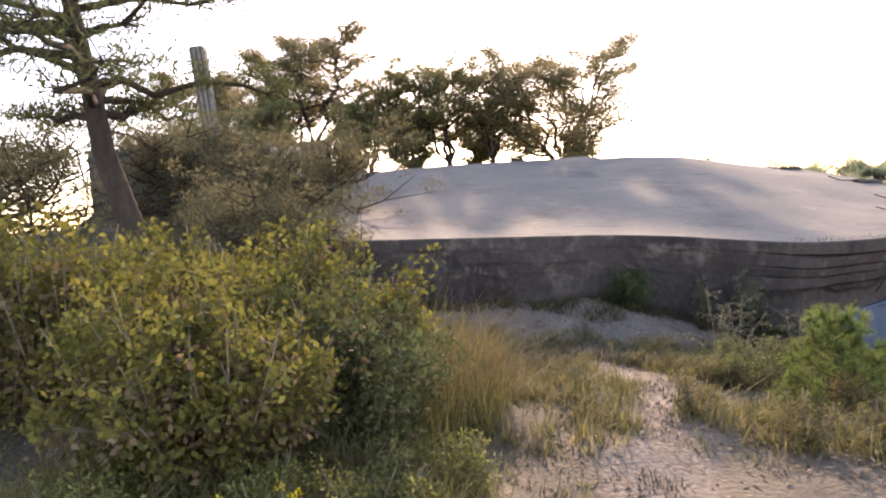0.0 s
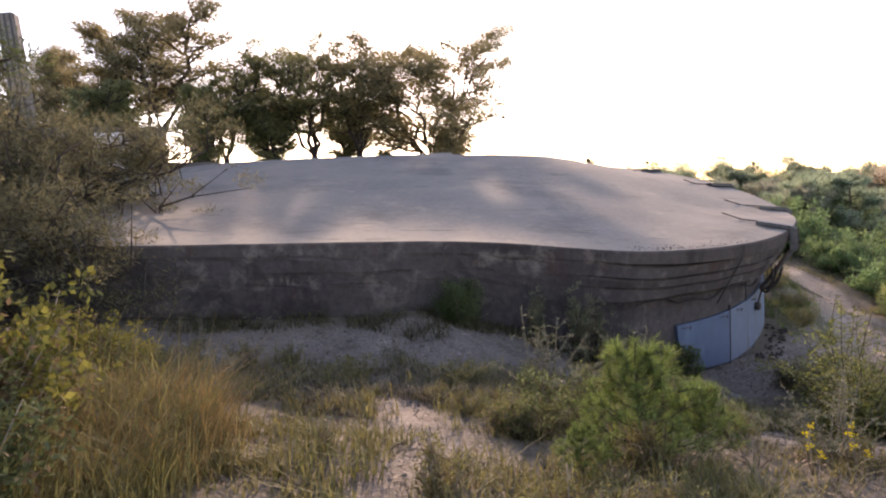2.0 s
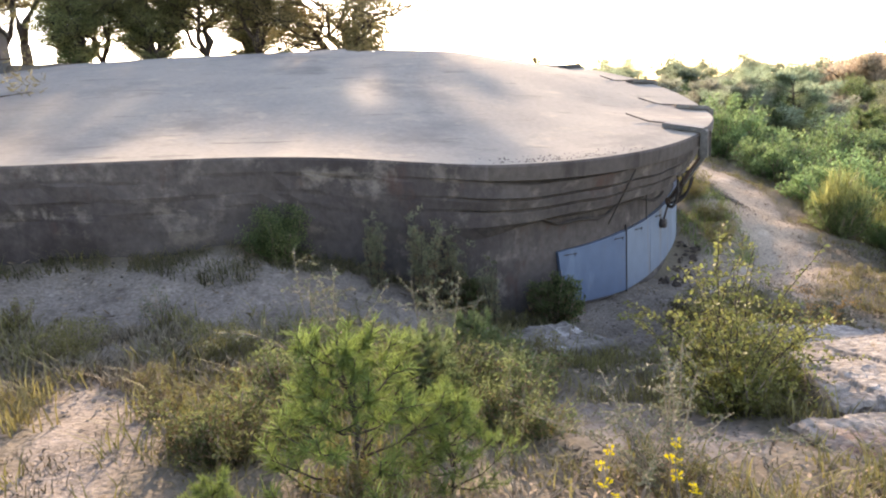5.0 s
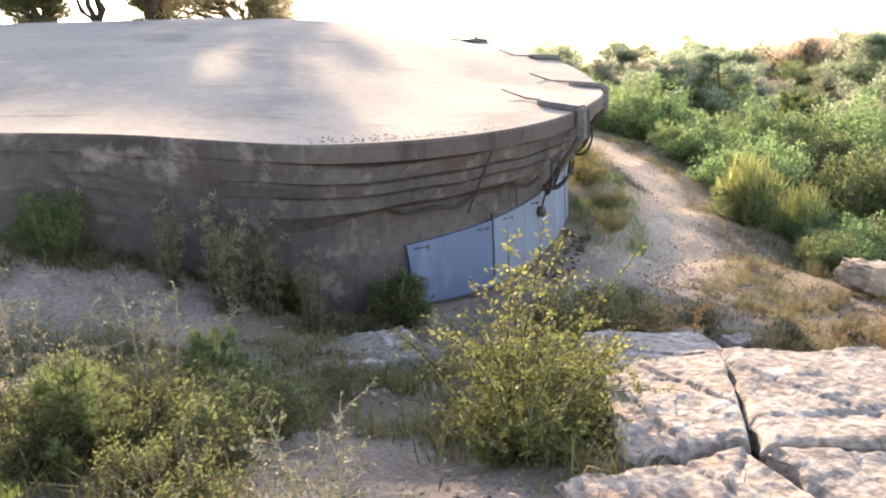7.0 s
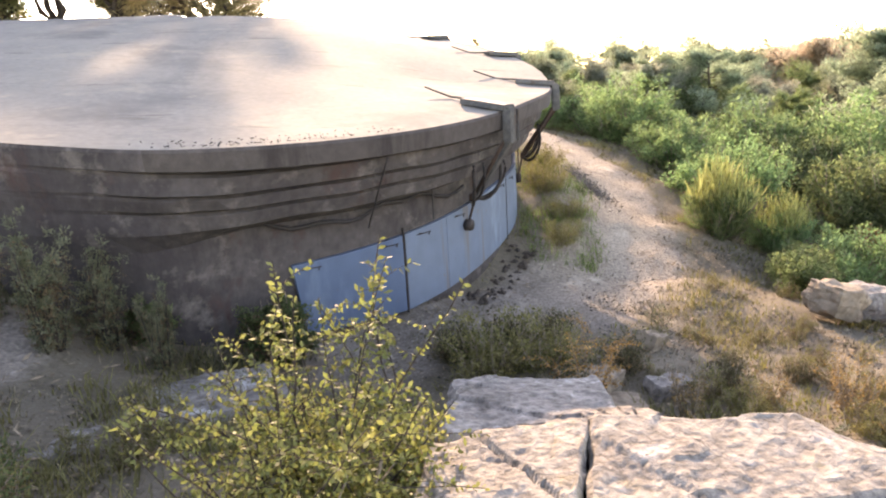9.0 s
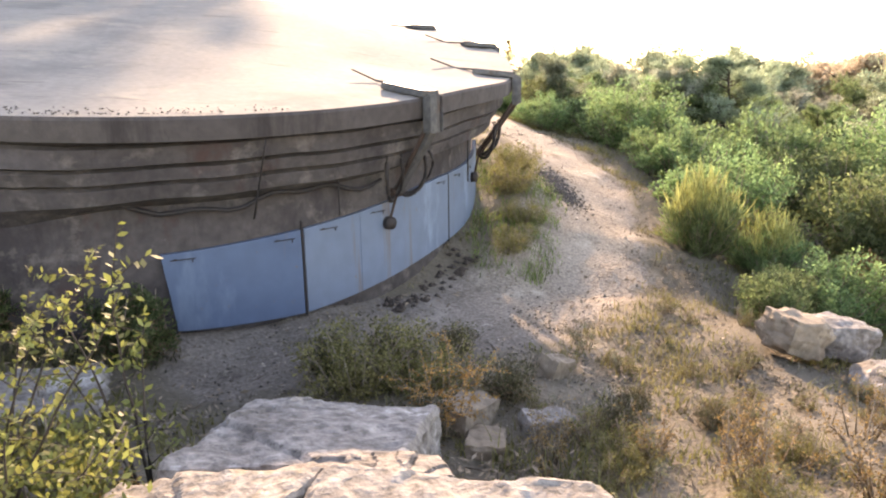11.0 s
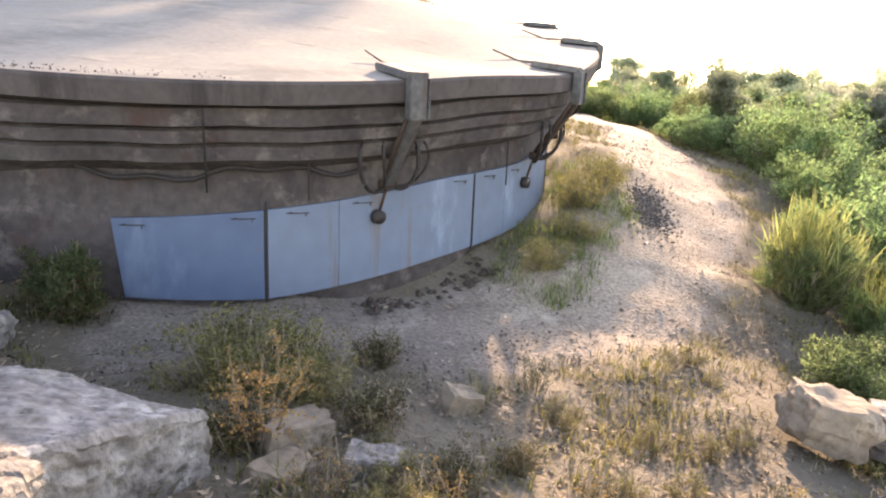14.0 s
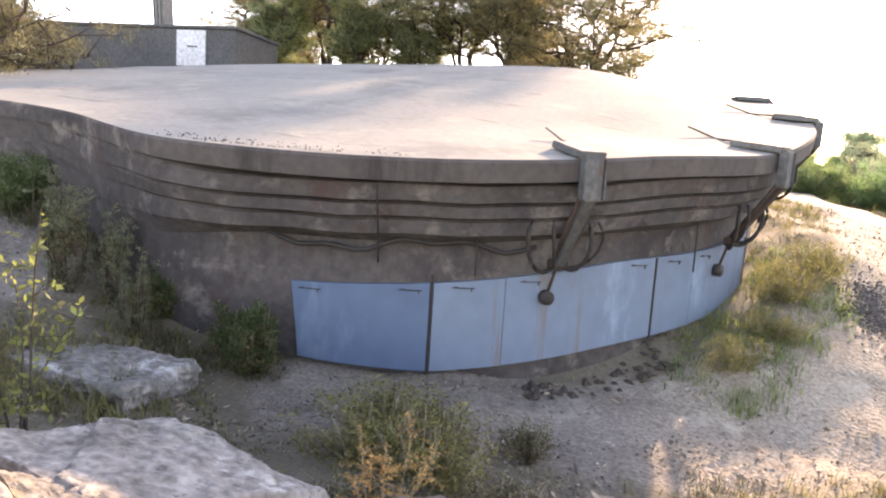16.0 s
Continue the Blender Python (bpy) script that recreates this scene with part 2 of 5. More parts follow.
def ground_material():
    m = material("ground", (0.172, 0.145, 0.121), (0.242, 0.208, 0.177), 0.9, 0.85, 0.8, 26, grain=(0.66, 1.28), stains=[((0.32, 0.28, 0.238), 1.6, 0.16, (1, 1, 1)), ((0.115, 0.093, 0.076), 2.6, 0.22, (1, 1, 1)), ((0.40, 0.36, 0.32), 6.0, 0.0, (1, 1, 1)), ((0.09, 0.073, 0.06), 11.0, 0.1, (1, 1, 1))])
    t = m.node_tree
    N, L = t.nodes, t.links
    b = N["Principled BSDF"]
    src = b.inputs["Base Color"].links[0].from_socket
    at = N.new("ShaderNodeAttribute")
    at.attribute_name = "cover"
    n = N.new("ShaderNodeTexNoise")
    n.inputs["Scale"].default_value, n.inputs["Detail"].default_value = 2.6, 6
    co = N.new("ShaderNodeTexCoord")
    L.new(co.outputs["Object"], n.inputs["Vector"])
    add = N.new("ShaderNodeMath")
    L.new(at.outputs["Fac"], add.inputs[0])
    L.new(n.outputs[0], add.inputs[1])
    r = N.new("ShaderNodeMapRange")
    r.inputs[1].default_value, r.inputs[2].default_value, r.inputs[4].default_value = 0.8, 1.1, 0.68
    L.new(add.outputs[0], r.inputs[0])
    cr = N.new("ShaderNodeMix")
    cr.data_type = 'RGBA'
    cr.inputs[6].default_value, cr.inputs[7].default_value = (0.135, 0.11, 0.076, 1), (0.10, 0.088, 0.058, 1)
    L.new(n.outputs[0], cr.inputs[0])
    mx = N.new("ShaderNodeMix")
    mx.data_type = 'RGBA'
    L.new(r.outputs[0], mx.inputs[0])
    L.new(src, mx.inputs[6])
    L.new(cr.outputs[2], mx.inputs[7])
    # track tint: sandy beige, brightened further to paint the sunlight on it
    lit_sand = N.new("ShaderNodeAttribute")
    lit_sand.attribute_name = "lit_sand"
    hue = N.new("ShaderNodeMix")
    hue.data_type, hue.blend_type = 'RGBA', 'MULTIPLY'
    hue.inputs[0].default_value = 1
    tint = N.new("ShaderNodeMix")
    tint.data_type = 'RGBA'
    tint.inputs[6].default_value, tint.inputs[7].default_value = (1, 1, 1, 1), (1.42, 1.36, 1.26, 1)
    L.new(lit_sand.outputs["Fac"], tint.inputs[0])
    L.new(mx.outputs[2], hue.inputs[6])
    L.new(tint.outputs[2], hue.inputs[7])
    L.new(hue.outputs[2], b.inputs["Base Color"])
    return m


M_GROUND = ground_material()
M_GROUND.node_tree.nodes["Principled BSDF"].inputs["Specular IOR Level"].default_value = 0.2

# ---- building helpers ----


def mesh_of(name, verts, faces, mat, smooth=False):
    me = bpy.data.meshes.new(name)
    me.from_pydata([tuple(v) for v in verts], [], [tuple(f) for f in faces])
    me.materials.append(mat)
    if smooth:
        me.shade_smooth()
    return me


def quads(name, v, mat):
    """A mesh of separate quads from an array (n, 4, 3)."""
    n = len(v)
    me = bpy.data.meshes.new(name)
    me.vertices.add(n * 4)
    me.vertices.foreach_set("co", np.ascontiguousarray(v, dtype=np.float32).ravel())
    me.loops.add(n * 4)
    me.loops.foreach_set("vertex_index", np.arange(n * 4, dtype=np.int32))
    me.polygons.add(n)
    me.polygons.foreach_set("loop_start", np.arange(0, n * 4, 4, dtype=np.int32))
    me.update(calc_edges=True)
    me.materials.append(mat)
    return me


def thing(name, label, category, at=(0, 0, 0), rz=0, group="", kind=""):
    ob = new(name)
    ob.empty_display_size = 0.1
    ob.matrix_world = pose(*at, 0, 0, rz)
    return tagged(ob, label, category, group, kind)


def child(name, me, parent, label=""):
    ob = new(name, me)
    ob.parent = parent
    if label:
        ob["label"] = label
    return ob


def part(name, bm, mat, parent, label="", smooth=False):
    me = bpy.data.meshes.new(name)
    bmesh.ops.recalc_face_normals(bm, faces=bm.faces)
    bm.to_mesh(me)
    bm.free()
    me.materials.append(mat)
    if smooth:
        me.shade_smooth()
    return child(name, me, parent, label)


def box(bm, size, m=None, bevel=0.0):
    r = bmesh.ops.create_cube(bm, size=1, matrix=(m or Matrix()) @ Matrix.Diagonal((*size, 1)))
    if bevel:
        es = {e for v in r["verts"] for e in v.link_edges}
        bmesh.ops.bevel(bm, geom=list(es), offset=bevel, segments=2, affect='EDGES')
    return bm


def tube(points, radii, sides=6):
    """Verts and faces of a tapering tube along points."""
    pts = [Vector(p) for p in points]
    vs, fs = [], []
    for i, p in enumerate(pts):
        d = (pts[min(i + 1, len(pts) - 1)] - pts[max(i - 1, 0)]).normalized()
        a = d.orthogonal().normalized() if abs(d.z) < 0.95 else d.cross(Vector((0, 1, 0))).normalized()
        b = d.cross(a)
        for k in range(sides):
            w = 2 * math.pi * k / sides
            vs.append(p + (a * math.cos(w) + b * math.sin(w)) * radii[i])
    for i in range(len(pts) - 1):
        for k in range(sides):
            fs.append((i * sides + k, i * sides + (k + 1) % sides, (i + 1) * sides + (k + 1) % sides, (i + 1) * sides + k))
    fs.append(tuple(range(sides))[::-1])
    fs.append(tuple((len(pts) - 1) * sides + k for k in range(sides)))
    return vs, fs


class Tubes:
    def __init__(self):
        self.v, self.f = [], []

    def add(self, points, radii, sides=6):
        v, f = tube(points, radii, sides)
        o = len(self.v)
        self.v += v
        self.f += [tuple(i + o for i in q) for q in f]

    def mesh(self, name, mat):
        return mesh_of(name, self.v, self.f, mat, True)


def leaves(rng, centres, radius, each, size, slim=0.5, up=0.0, flat=0.7):
    """Leaf quads (n, 4, 3) scattered about centres; up: how much they point upwards."""
    c = np.repeat(np.asarray(centres, float), each, axis=0)
    rad = np.repeat(np.broadcast_to(np.asarray(radius, float), (len(centres),)), each)
    n = len(c)
    d = rng.normal(size=(n, 3))
    d /= np.linalg.norm(d, axis=1)[:, None]
    d[:, 2] *= flat
    p = c + d * (rad * rng.random(n) ** 0.45)[:, None]
    a = rng.normal(size=(n, 3)) + d * 0.8
    a[:, 2] += up
    a /= np.linalg.norm(a, axis=1)[:, None]
    b = np.cross(a, rng.normal(size=(n, 3)))
    b /= np.linalg.norm(b, axis=1)[:, None]
    s = (size * rng.uniform(0.6, 1.3, n))[:, None]
    tip = p + a * s
    mid = p + a * s * 0.45
    return np.stack([p, mid + b * s * slim * 0.5, tip, mid - b * s * slim * 0.5], axis=1)


def ease(a, b, v):
    k = np.clip((np.asarray(v, float) - a) / (b - a), 0, 1)
    return k * k * (3 - 2 * k)


# ---- the lie of the land ----
CX, CY, RIM = 4.8, 15.0, 6.0          # the round front of the casemate


def ground_z(x, y):
    x, y = np.asarray(x, float), np.asarray(y, float)
    z = -0.105 * np.clip(x, -4, 10.5)
    z = z - ease(3.5, 8.0, y) * (0.30 + 0.35 * ease(2.5, 5.0, x))
    z = z + 0.38 * ease(7.6, 10.2, y) * (1 - ease(3.5, 5.5, x))
    z = z - 0.27 * np.exp(-((x - 6.7) / 1.1) ** 2 - ((y - 8.9) / 1.4) ** 2)
    z = z + 1.95 * np.sin(np.pi / 2 * np.clip((y - 11) / 11, 0, 1)) * ease(7.5, 9.5, x)
    z = z + 0.17 * ease(11, 12.4, y) * (1 - ease(6.0, 7.6, np.hypot(x - CX, y - CY))) * ease(7.5, 9.5, x)
    z = z - 0.25 * np.clip(x - 11.5, 0, 4) - 0.14 * np.clip(x - 15.5, 0, 40)
    z = z - 0.10 * np.clip(y - 24, 0, 60) * ease(6, 11, x)
    z = z + (3.0 - 0.55 * (1 - ease(-1, 4, x))) * ease(16, 21, y) * (1 - ease(6.5, 10.5, x)) * ease(-16, -8, x)
    z = z + (0.75 + 0.06 * (y - 9.5)) * ease(9.2, 10.8, y) * (1 - ease(-3.4, -2.3, x)) * (1 - ease(15, 20, y))
    z = z - 0.25 * np.clip(-9 - x, 0, 30)
    z = z - 0.08 * np.clip(-4 - y, 0, 50)
    bumps = 0.05 * np.sin(1.9 * x + 0.7 * y) * np.sin(1.3 * y - 0.6 * x) + 0.025 * np.sin(4.3 * x - 1.1 * y) * np.sin(3.7 * y)
    return np.maximum(z, -9.0) + bumps


def value_noise(x, y, seed):
    """Smooth noise from -1 to 1 on a unit grid."""
    tab = np.random.default_rng(seed).uniform(-1, 1, (256, 256))
    i, j = np.floor(x).astype(int), np.floor(y).astype(int)
    u, v = x - i, y - j
    u, v = u * u * (3 - 2 * u), v * v * (3 - 2 * v)
    a, b, c, d = tab[i % 256, j % 256], tab[(i + 1) % 256, j % 256], tab[i % 256, (j + 1) % 256], tab[(i + 1) % 256, (j + 1) % 256]
    return (a * (1 - u) + b * u) * (1 - v) + (c * (1 - u) + d * u) * v


def path_distance(x, y):
    """Metres to the middle of the trodden way round the casemate, or of a pale patch painted for sunlit turf."""
    # the last short line is no way: its pale soil paints sunlight on turf
    way = [(0.6, 2.5), (1.6, 5.2), (1.2, 8.2)], [(7.0, 9.6), (9.3, 10.2), (11.2, 12.0), (12.3, 15.0), (12.3, 19.0), (11.0, 24.0), (10.0, 30.0)], [(-3.0, 9.0), (0.0, 8.8), (3.5, 8.8)], [(4.7, 5.9), (5.0, 5.4)]
    best = np.full(np.shape(x), 99.0)
    for line in way:
        # the first way is narrowed, its darker cover also painting the shade there
        side = 0.36 if line[0][1] < 3 else -0.22 if line[0] == (7.0, 9.6) else 0.0
        for (ax, ay), (bx, by) in zip(line, line[1:]):
            k = np.clip(((x - ax) * (bx - ax) + (y - ay) * (by - ay)) / ((bx - ax) ** 2 + (by - ay) ** 2), 0, 1)
            best = np.minimum(best, side + np.hypot(x - ax - k * (bx - ax), y - ay - k * (by - ay)))
    return best


def build_ground():
    def axis(lo, hi, fine_lo, fine_hi, step):
        a = list(np.arange(fine_lo, fine_hi + 1e-6, step))
        s, v = step, fine_hi
        while v < hi:
            s *= 1.25
            v += s
            a.append(v)
        s, v = step, fine_lo
        while v > lo:
            s *= 1.25
            v -= s
            a.insert(0, v)
        return np.array(a)
    xs, ys = axis(-2500, 2500, -3, 15, 0.085), axis(-2500, 2500, 0, 16, 0.085)
    X, Y = np.meshgrid(xs, ys)
    near = ease(-12, -4, X) * (1 - ease(20, 30, X)) * ease(-10, -3, Y) * (1 - ease(26, 36, Y))
    Z = ground_z(X, Y) + near * (0.035 * value_noise(X * 1.6, Y * 1.6, 1) + 0.007 * value_noise(X * 4, Y * 4, 2) + 0.004 * value_noise(X * 9, Y * 9, 3))
    nx, ny = len(xs), len(ys)
    v = np.stack([X.ravel(), Y.ravel(), Z.ravel()], axis=1)
    i = (np.arange(ny - 1)[:, None] * nx + np.arange(nx - 1)).ravel()
    f = np.stack([i, i + 1, i + nx + 1, i + nx], axis=1)
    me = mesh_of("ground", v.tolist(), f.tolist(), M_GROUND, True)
    d = path_distance(v[:, 0], v[:, 1])
    cover = ease(0.3, 1.15, d)
    at = me.attributes.new("cover", 'FLOAT', 'POINT')
    at.data.foreach_set("value", cover.astype(np.float32))
    at = me.attributes.new("lit_sand", 'FLOAT', 'POINT')
    # where the track is sandy and has sunlight painted into its colour
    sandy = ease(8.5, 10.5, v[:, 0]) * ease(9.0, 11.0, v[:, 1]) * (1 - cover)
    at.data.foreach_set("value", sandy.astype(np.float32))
    tagged(new("ground", me), "sandy gravel and thin turf on a rocky hilltop", "ground", kind="structure")


build_ground()

# ---- casemate ----


def roof_z(x, y):
    z = 0.62 + 0.168 * (y - 9.1) - 0.067 * (x - 5.9) * np.clip(1 - (y - 9.1) / 9, 0, 1)
    r = np.hypot(x - CX, y - CY)
    z = z + 0.38 * ease(9.6, 18, y) * np.where(x > CX, 1 - ease(3.2, 6.1, r), 1 - ease(5, 12, CX - x))
    z = z - 0.17 * ease(10.8, 13, y) * ease(6.5, 9, x)
    return z - 0.05 * np.clip(y - 18.6, 0, 9) ** 2


def front_line():
    """The roof's rim, left to right: nearly straight, then round the circle to the back."""
    a = [(-3.2, 9.18), (-1.5, 9.3), (0.8, 9.55), (2.4, 9.68), (3.3, 9.58), (4.2, 9.3)]
    pts = []
    for (ax, ay), (bx, by) in zip(a, a[1:]):
        n = max(2, int(math.hypot(bx - ax, by - ay) / 0.15))
        pts += [(ax + (bx - ax) * k / n, ay + (by - ay) * k / n) for k in range(n)]
    pts += [(CX + RIM * math.cos(radians(w)), CY + RIM * math.sin(radians(w))) for w in np.arange(-90, 100, 1.5)]
    p = np.array(pts)
    for _ in range(6):
        p[1:-1] = (p[:-2] + p[1:-1] * 2 + p[2:]) / 4
    return p


LINE = front_line()


def rim_profile(s):
    """Inset and drop of the front's section; s: 0 for the plain wall, 1 for the stepped round part."""
    plain = [(0.00, 0.0), (-0.01, 0.03), (0.00, 0.17), (0.01, 0.20), (0.02, 0.24), (0.04, 0.40), (0.05, 0.43), (0.055, 0.46), (0.07, 0.56), (0.08, 0.60), (0.085, 0.64), (0.11, 0.80), (0.16, 1.0), (0.30, 2.6)]
    steps = [(0.00, 0.0), (-0.02, 0.03), (0.00, 0.20), (0.21, 0.215), (0.13, 0.24), (0.15, 0.385), (0.29, 0.40), (0.21, 0.43), (0.24, 0.53), (0.37, 0.545), (0.30, 0.58), (0.34, 0.70), (0.60, 0.80), (0.66, 2.6)]
    return [(a + (c - a) * s, b + (d - b) * s) for (a, b), (c, d) in zip(plain, steps)]


def build_casemate():
    top = thing("concrete_casemate", "low weathered concrete casemate with a broad sloping roof and stepped eaves", "bunker", kind="")
    back = [(CX - 1.5, 21.3), (0.0, 21.6), (-3.5, 21.3), (-6.5, 20.0), (-5.0, 16.0), (-3.6, 12.5)]
    edge = np.vstack([LINE, np.array(back)])
    n = len(edge)
    mid = np.array([2.6, 15.6])
    rings = np.array([1, 0.992, 0.97, 0.94, 0.9, 0.86, 0.82, 0.77, 0.72, 0.67, 0.61, 0.55, 0.48, 0.4, 0.31, 0.21, 0.1])
    rng = np.random.default_rng(4)
    vs, fs = [], []
    for r in rings:
        q = mid + (edge - mid) * r
        z = roof_z(q[:, 0], q[:, 1]) + (0.012 * np.sin(3.1 * q[:, 0]) * np.sin(2.3 * q[:, 1]) if r < 0.98 else 0)
        vs += [(a, b, c) for (a, b), c in zip(q, z)]
    for k in range(len(rings) - 1):
        for i in range(n):
            j = (i + 1) % n
            fs.append((k * n + i, k * n + j, (k + 1) * n + j, (k + 1) * n + i))
    vs.append((*mid, float(roof_z(*mid))))
    o = (len(rings) - 1) * n
    fs += [(o + i, o + (i + 1) % n, len(vs) - 1) for i in range(n)]
    child("roof", mesh_of("roof", vs, fs, M_ROOF, True), top, "pale sunlit concrete roof with dirt along its rim")
    # the face below the rim
    d = np.gradient(LINE, axis=0)
    nrm = np.stack([-d[:, 1], d[:, 0]], axis=1)
    nrm /= np.linalg.norm(nrm, axis=1)[:, None]
    arc = np.concatenate([[0], np.cumsum(np.linalg.norm(np.diff(LINE, axis=0), axis=1))])
    s = ease(4.1, 6.3, LINE[:, 0])
    s[LINE[:, 1] > 14] = 1
    m = len(rim_profile(0))

    bend = int(np.argmax(s > 0.3))

    def face(lo, hi, name, mat, label, first=0, last=None):
        vv, ff = [], []
        for i, (x, y) in list(enumerate(LINE))[first:last]:
            z = roof_z(x, y)
            for k, (ins, drop) in list(enumerate(rim_profile(s[i])))[lo:hi]:
                w = ((0.06 - 0.025 * s[i]) if k > 3 else 0.015) if 1 < k < 12 else 0.0
                j = w * noise.noise((arc[i] * 1.7, drop * 4, 3)) + 0.5 * w * noise.noise((arc[i] * 6, drop * 9, 8))
                dz = (0.06 * noise.noise((arc[i] * 0.6, 1.0, 1)) + 0.02 * noise.noise((arc[i] * 1.7, drop, 5)) if 2 < k < 12 else 0)
                vv.append((x + nrm[i, 0] * (ins + j), y + nrm[i, 1] * (ins + j), z - drop + dz))
        c = hi - lo
        for i in range(len(vv) // c - 1):
            for k in range(c - 1):
                a = i * c + k
                ff.append((a, a + 1, a + c + 1, a + c))
        me = mesh_of(name, vv, ff, mat, False)
        child(name, me, top, label)

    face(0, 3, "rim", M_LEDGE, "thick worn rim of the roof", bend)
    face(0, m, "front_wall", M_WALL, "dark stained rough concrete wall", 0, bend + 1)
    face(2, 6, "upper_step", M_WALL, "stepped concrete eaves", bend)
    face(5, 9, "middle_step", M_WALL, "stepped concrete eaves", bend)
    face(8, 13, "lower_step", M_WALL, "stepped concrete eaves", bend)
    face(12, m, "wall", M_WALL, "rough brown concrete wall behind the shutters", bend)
    return top


build_casemate()


def on_arc(deg, inset, drop):
    w = radians(deg)
    x, y = CX + (RIM - inset) * math.cos(w), CY + (RIM - inset) * math.sin(w)
    xr, yr = CX + RIM * math.cos(w), CY + RIM * math.sin(w)
    return Vector((x, y, float(roof_z(xr, yr)) - drop))


def build_shutter(a, b, label, paint):
    """A sheet-steel shutter between two bearings."""
    top = thing("steel_shutter", label, "shutter", group="shutters along the casemate")
    n = 5
    vs, fs = [], []
    for i in range(n + 1):
        w = a + (b - a) * i / n
        for ins in (0.55, 0.60):
            for drop in (1.09 + 0.15 * min(1, max(0, (-w - 40) / 35)), 1.85 + 0.26 * (-w - 13) / 62 - 0.14 * min(1, max(0, (-w - 61.2) / 14))):
                slant = 0.9 if a < -70 and i == 0 and drop > 1.5 else 0.0
                vs.append(on_arc(w + slant, ins, drop))
    for i in range(n):
        o = i * 4
        fs += [(o, o + 1, o + 5, o + 4), (o + 2, o + 6, o + 7, o + 3), (o, o + 4, o + 6, o + 2), (o + 1, o + 3, o + 7, o + 5)]
    fs += [(0, 2, 3, 1), (n * 4, n * 4 + 1, n * 4 + 3, n * 4 + 2)]
    child("sheet", mesh_of("sheet", vs, fs, paint), top)
    for f in (0.14, 0.86) if b - a > 9 else (0.4,):
        w = a + (b - a) * f
        p = on_arc(w, 0.53, 1.15 + 0.15 * min(1, max(0, (-w - 40) / 35)))
        bm = bmesh.new()
        mm = pose(*p, 0, 0, w + 90)
        box(bm, (0.22, 0.012, 0.007), mm @ pose(0, 0, 0.0))
        box(bm, (0.03, 0.014, 0.014), mm @ pose(-0.07, 0, 0.004))
        box(bm, (0.008, 0.01, 0.04), mm @ pose(0.08, 0, -0.015))
        part("hinge", bm, M_CABLE, top, "thin steel hinge strap")
    return top


for a, b, label in [(-75.3, -61.3, "flat blue-painted steel shutter with rusty hinges"), (-60.9, -53.56, "narrow blue steel shutter with rust spots"), (-53.5, -35.0, "wide blue steel shutter streaked with rust"), (-34.6, -28.06, "narrow pale blue steel shutter"), (-28.0, -12.9, "pale blue steel shutter at the far end of the row")]:
    # the leftmost sheet gets the blue with shade painted in
    build_shutter(a, b, label, M_BLUE_SHADED if a < -70 else M_BLUE)
for w, kind in ((-61.1, 0), (-34.8, 0), (-12.6, 1)):
    bm = bmesh.new()
    p, q = on_arc(w, 0.56, 1.10), on_arc(w, 0.56, 1.88 + 0.26 * (-w - 13) / 62)
    box(bm, (0.022 + 0.03 * kind, 0.03, (p - q).length), pose(*((p + q) / 2), 0, 0, w + 90), 0.004)
    t = thing("steel_post", "thin dark steel post between the shutters", "post", group="posts between shutters")
    part("bar", bm, M_CABLE, t)


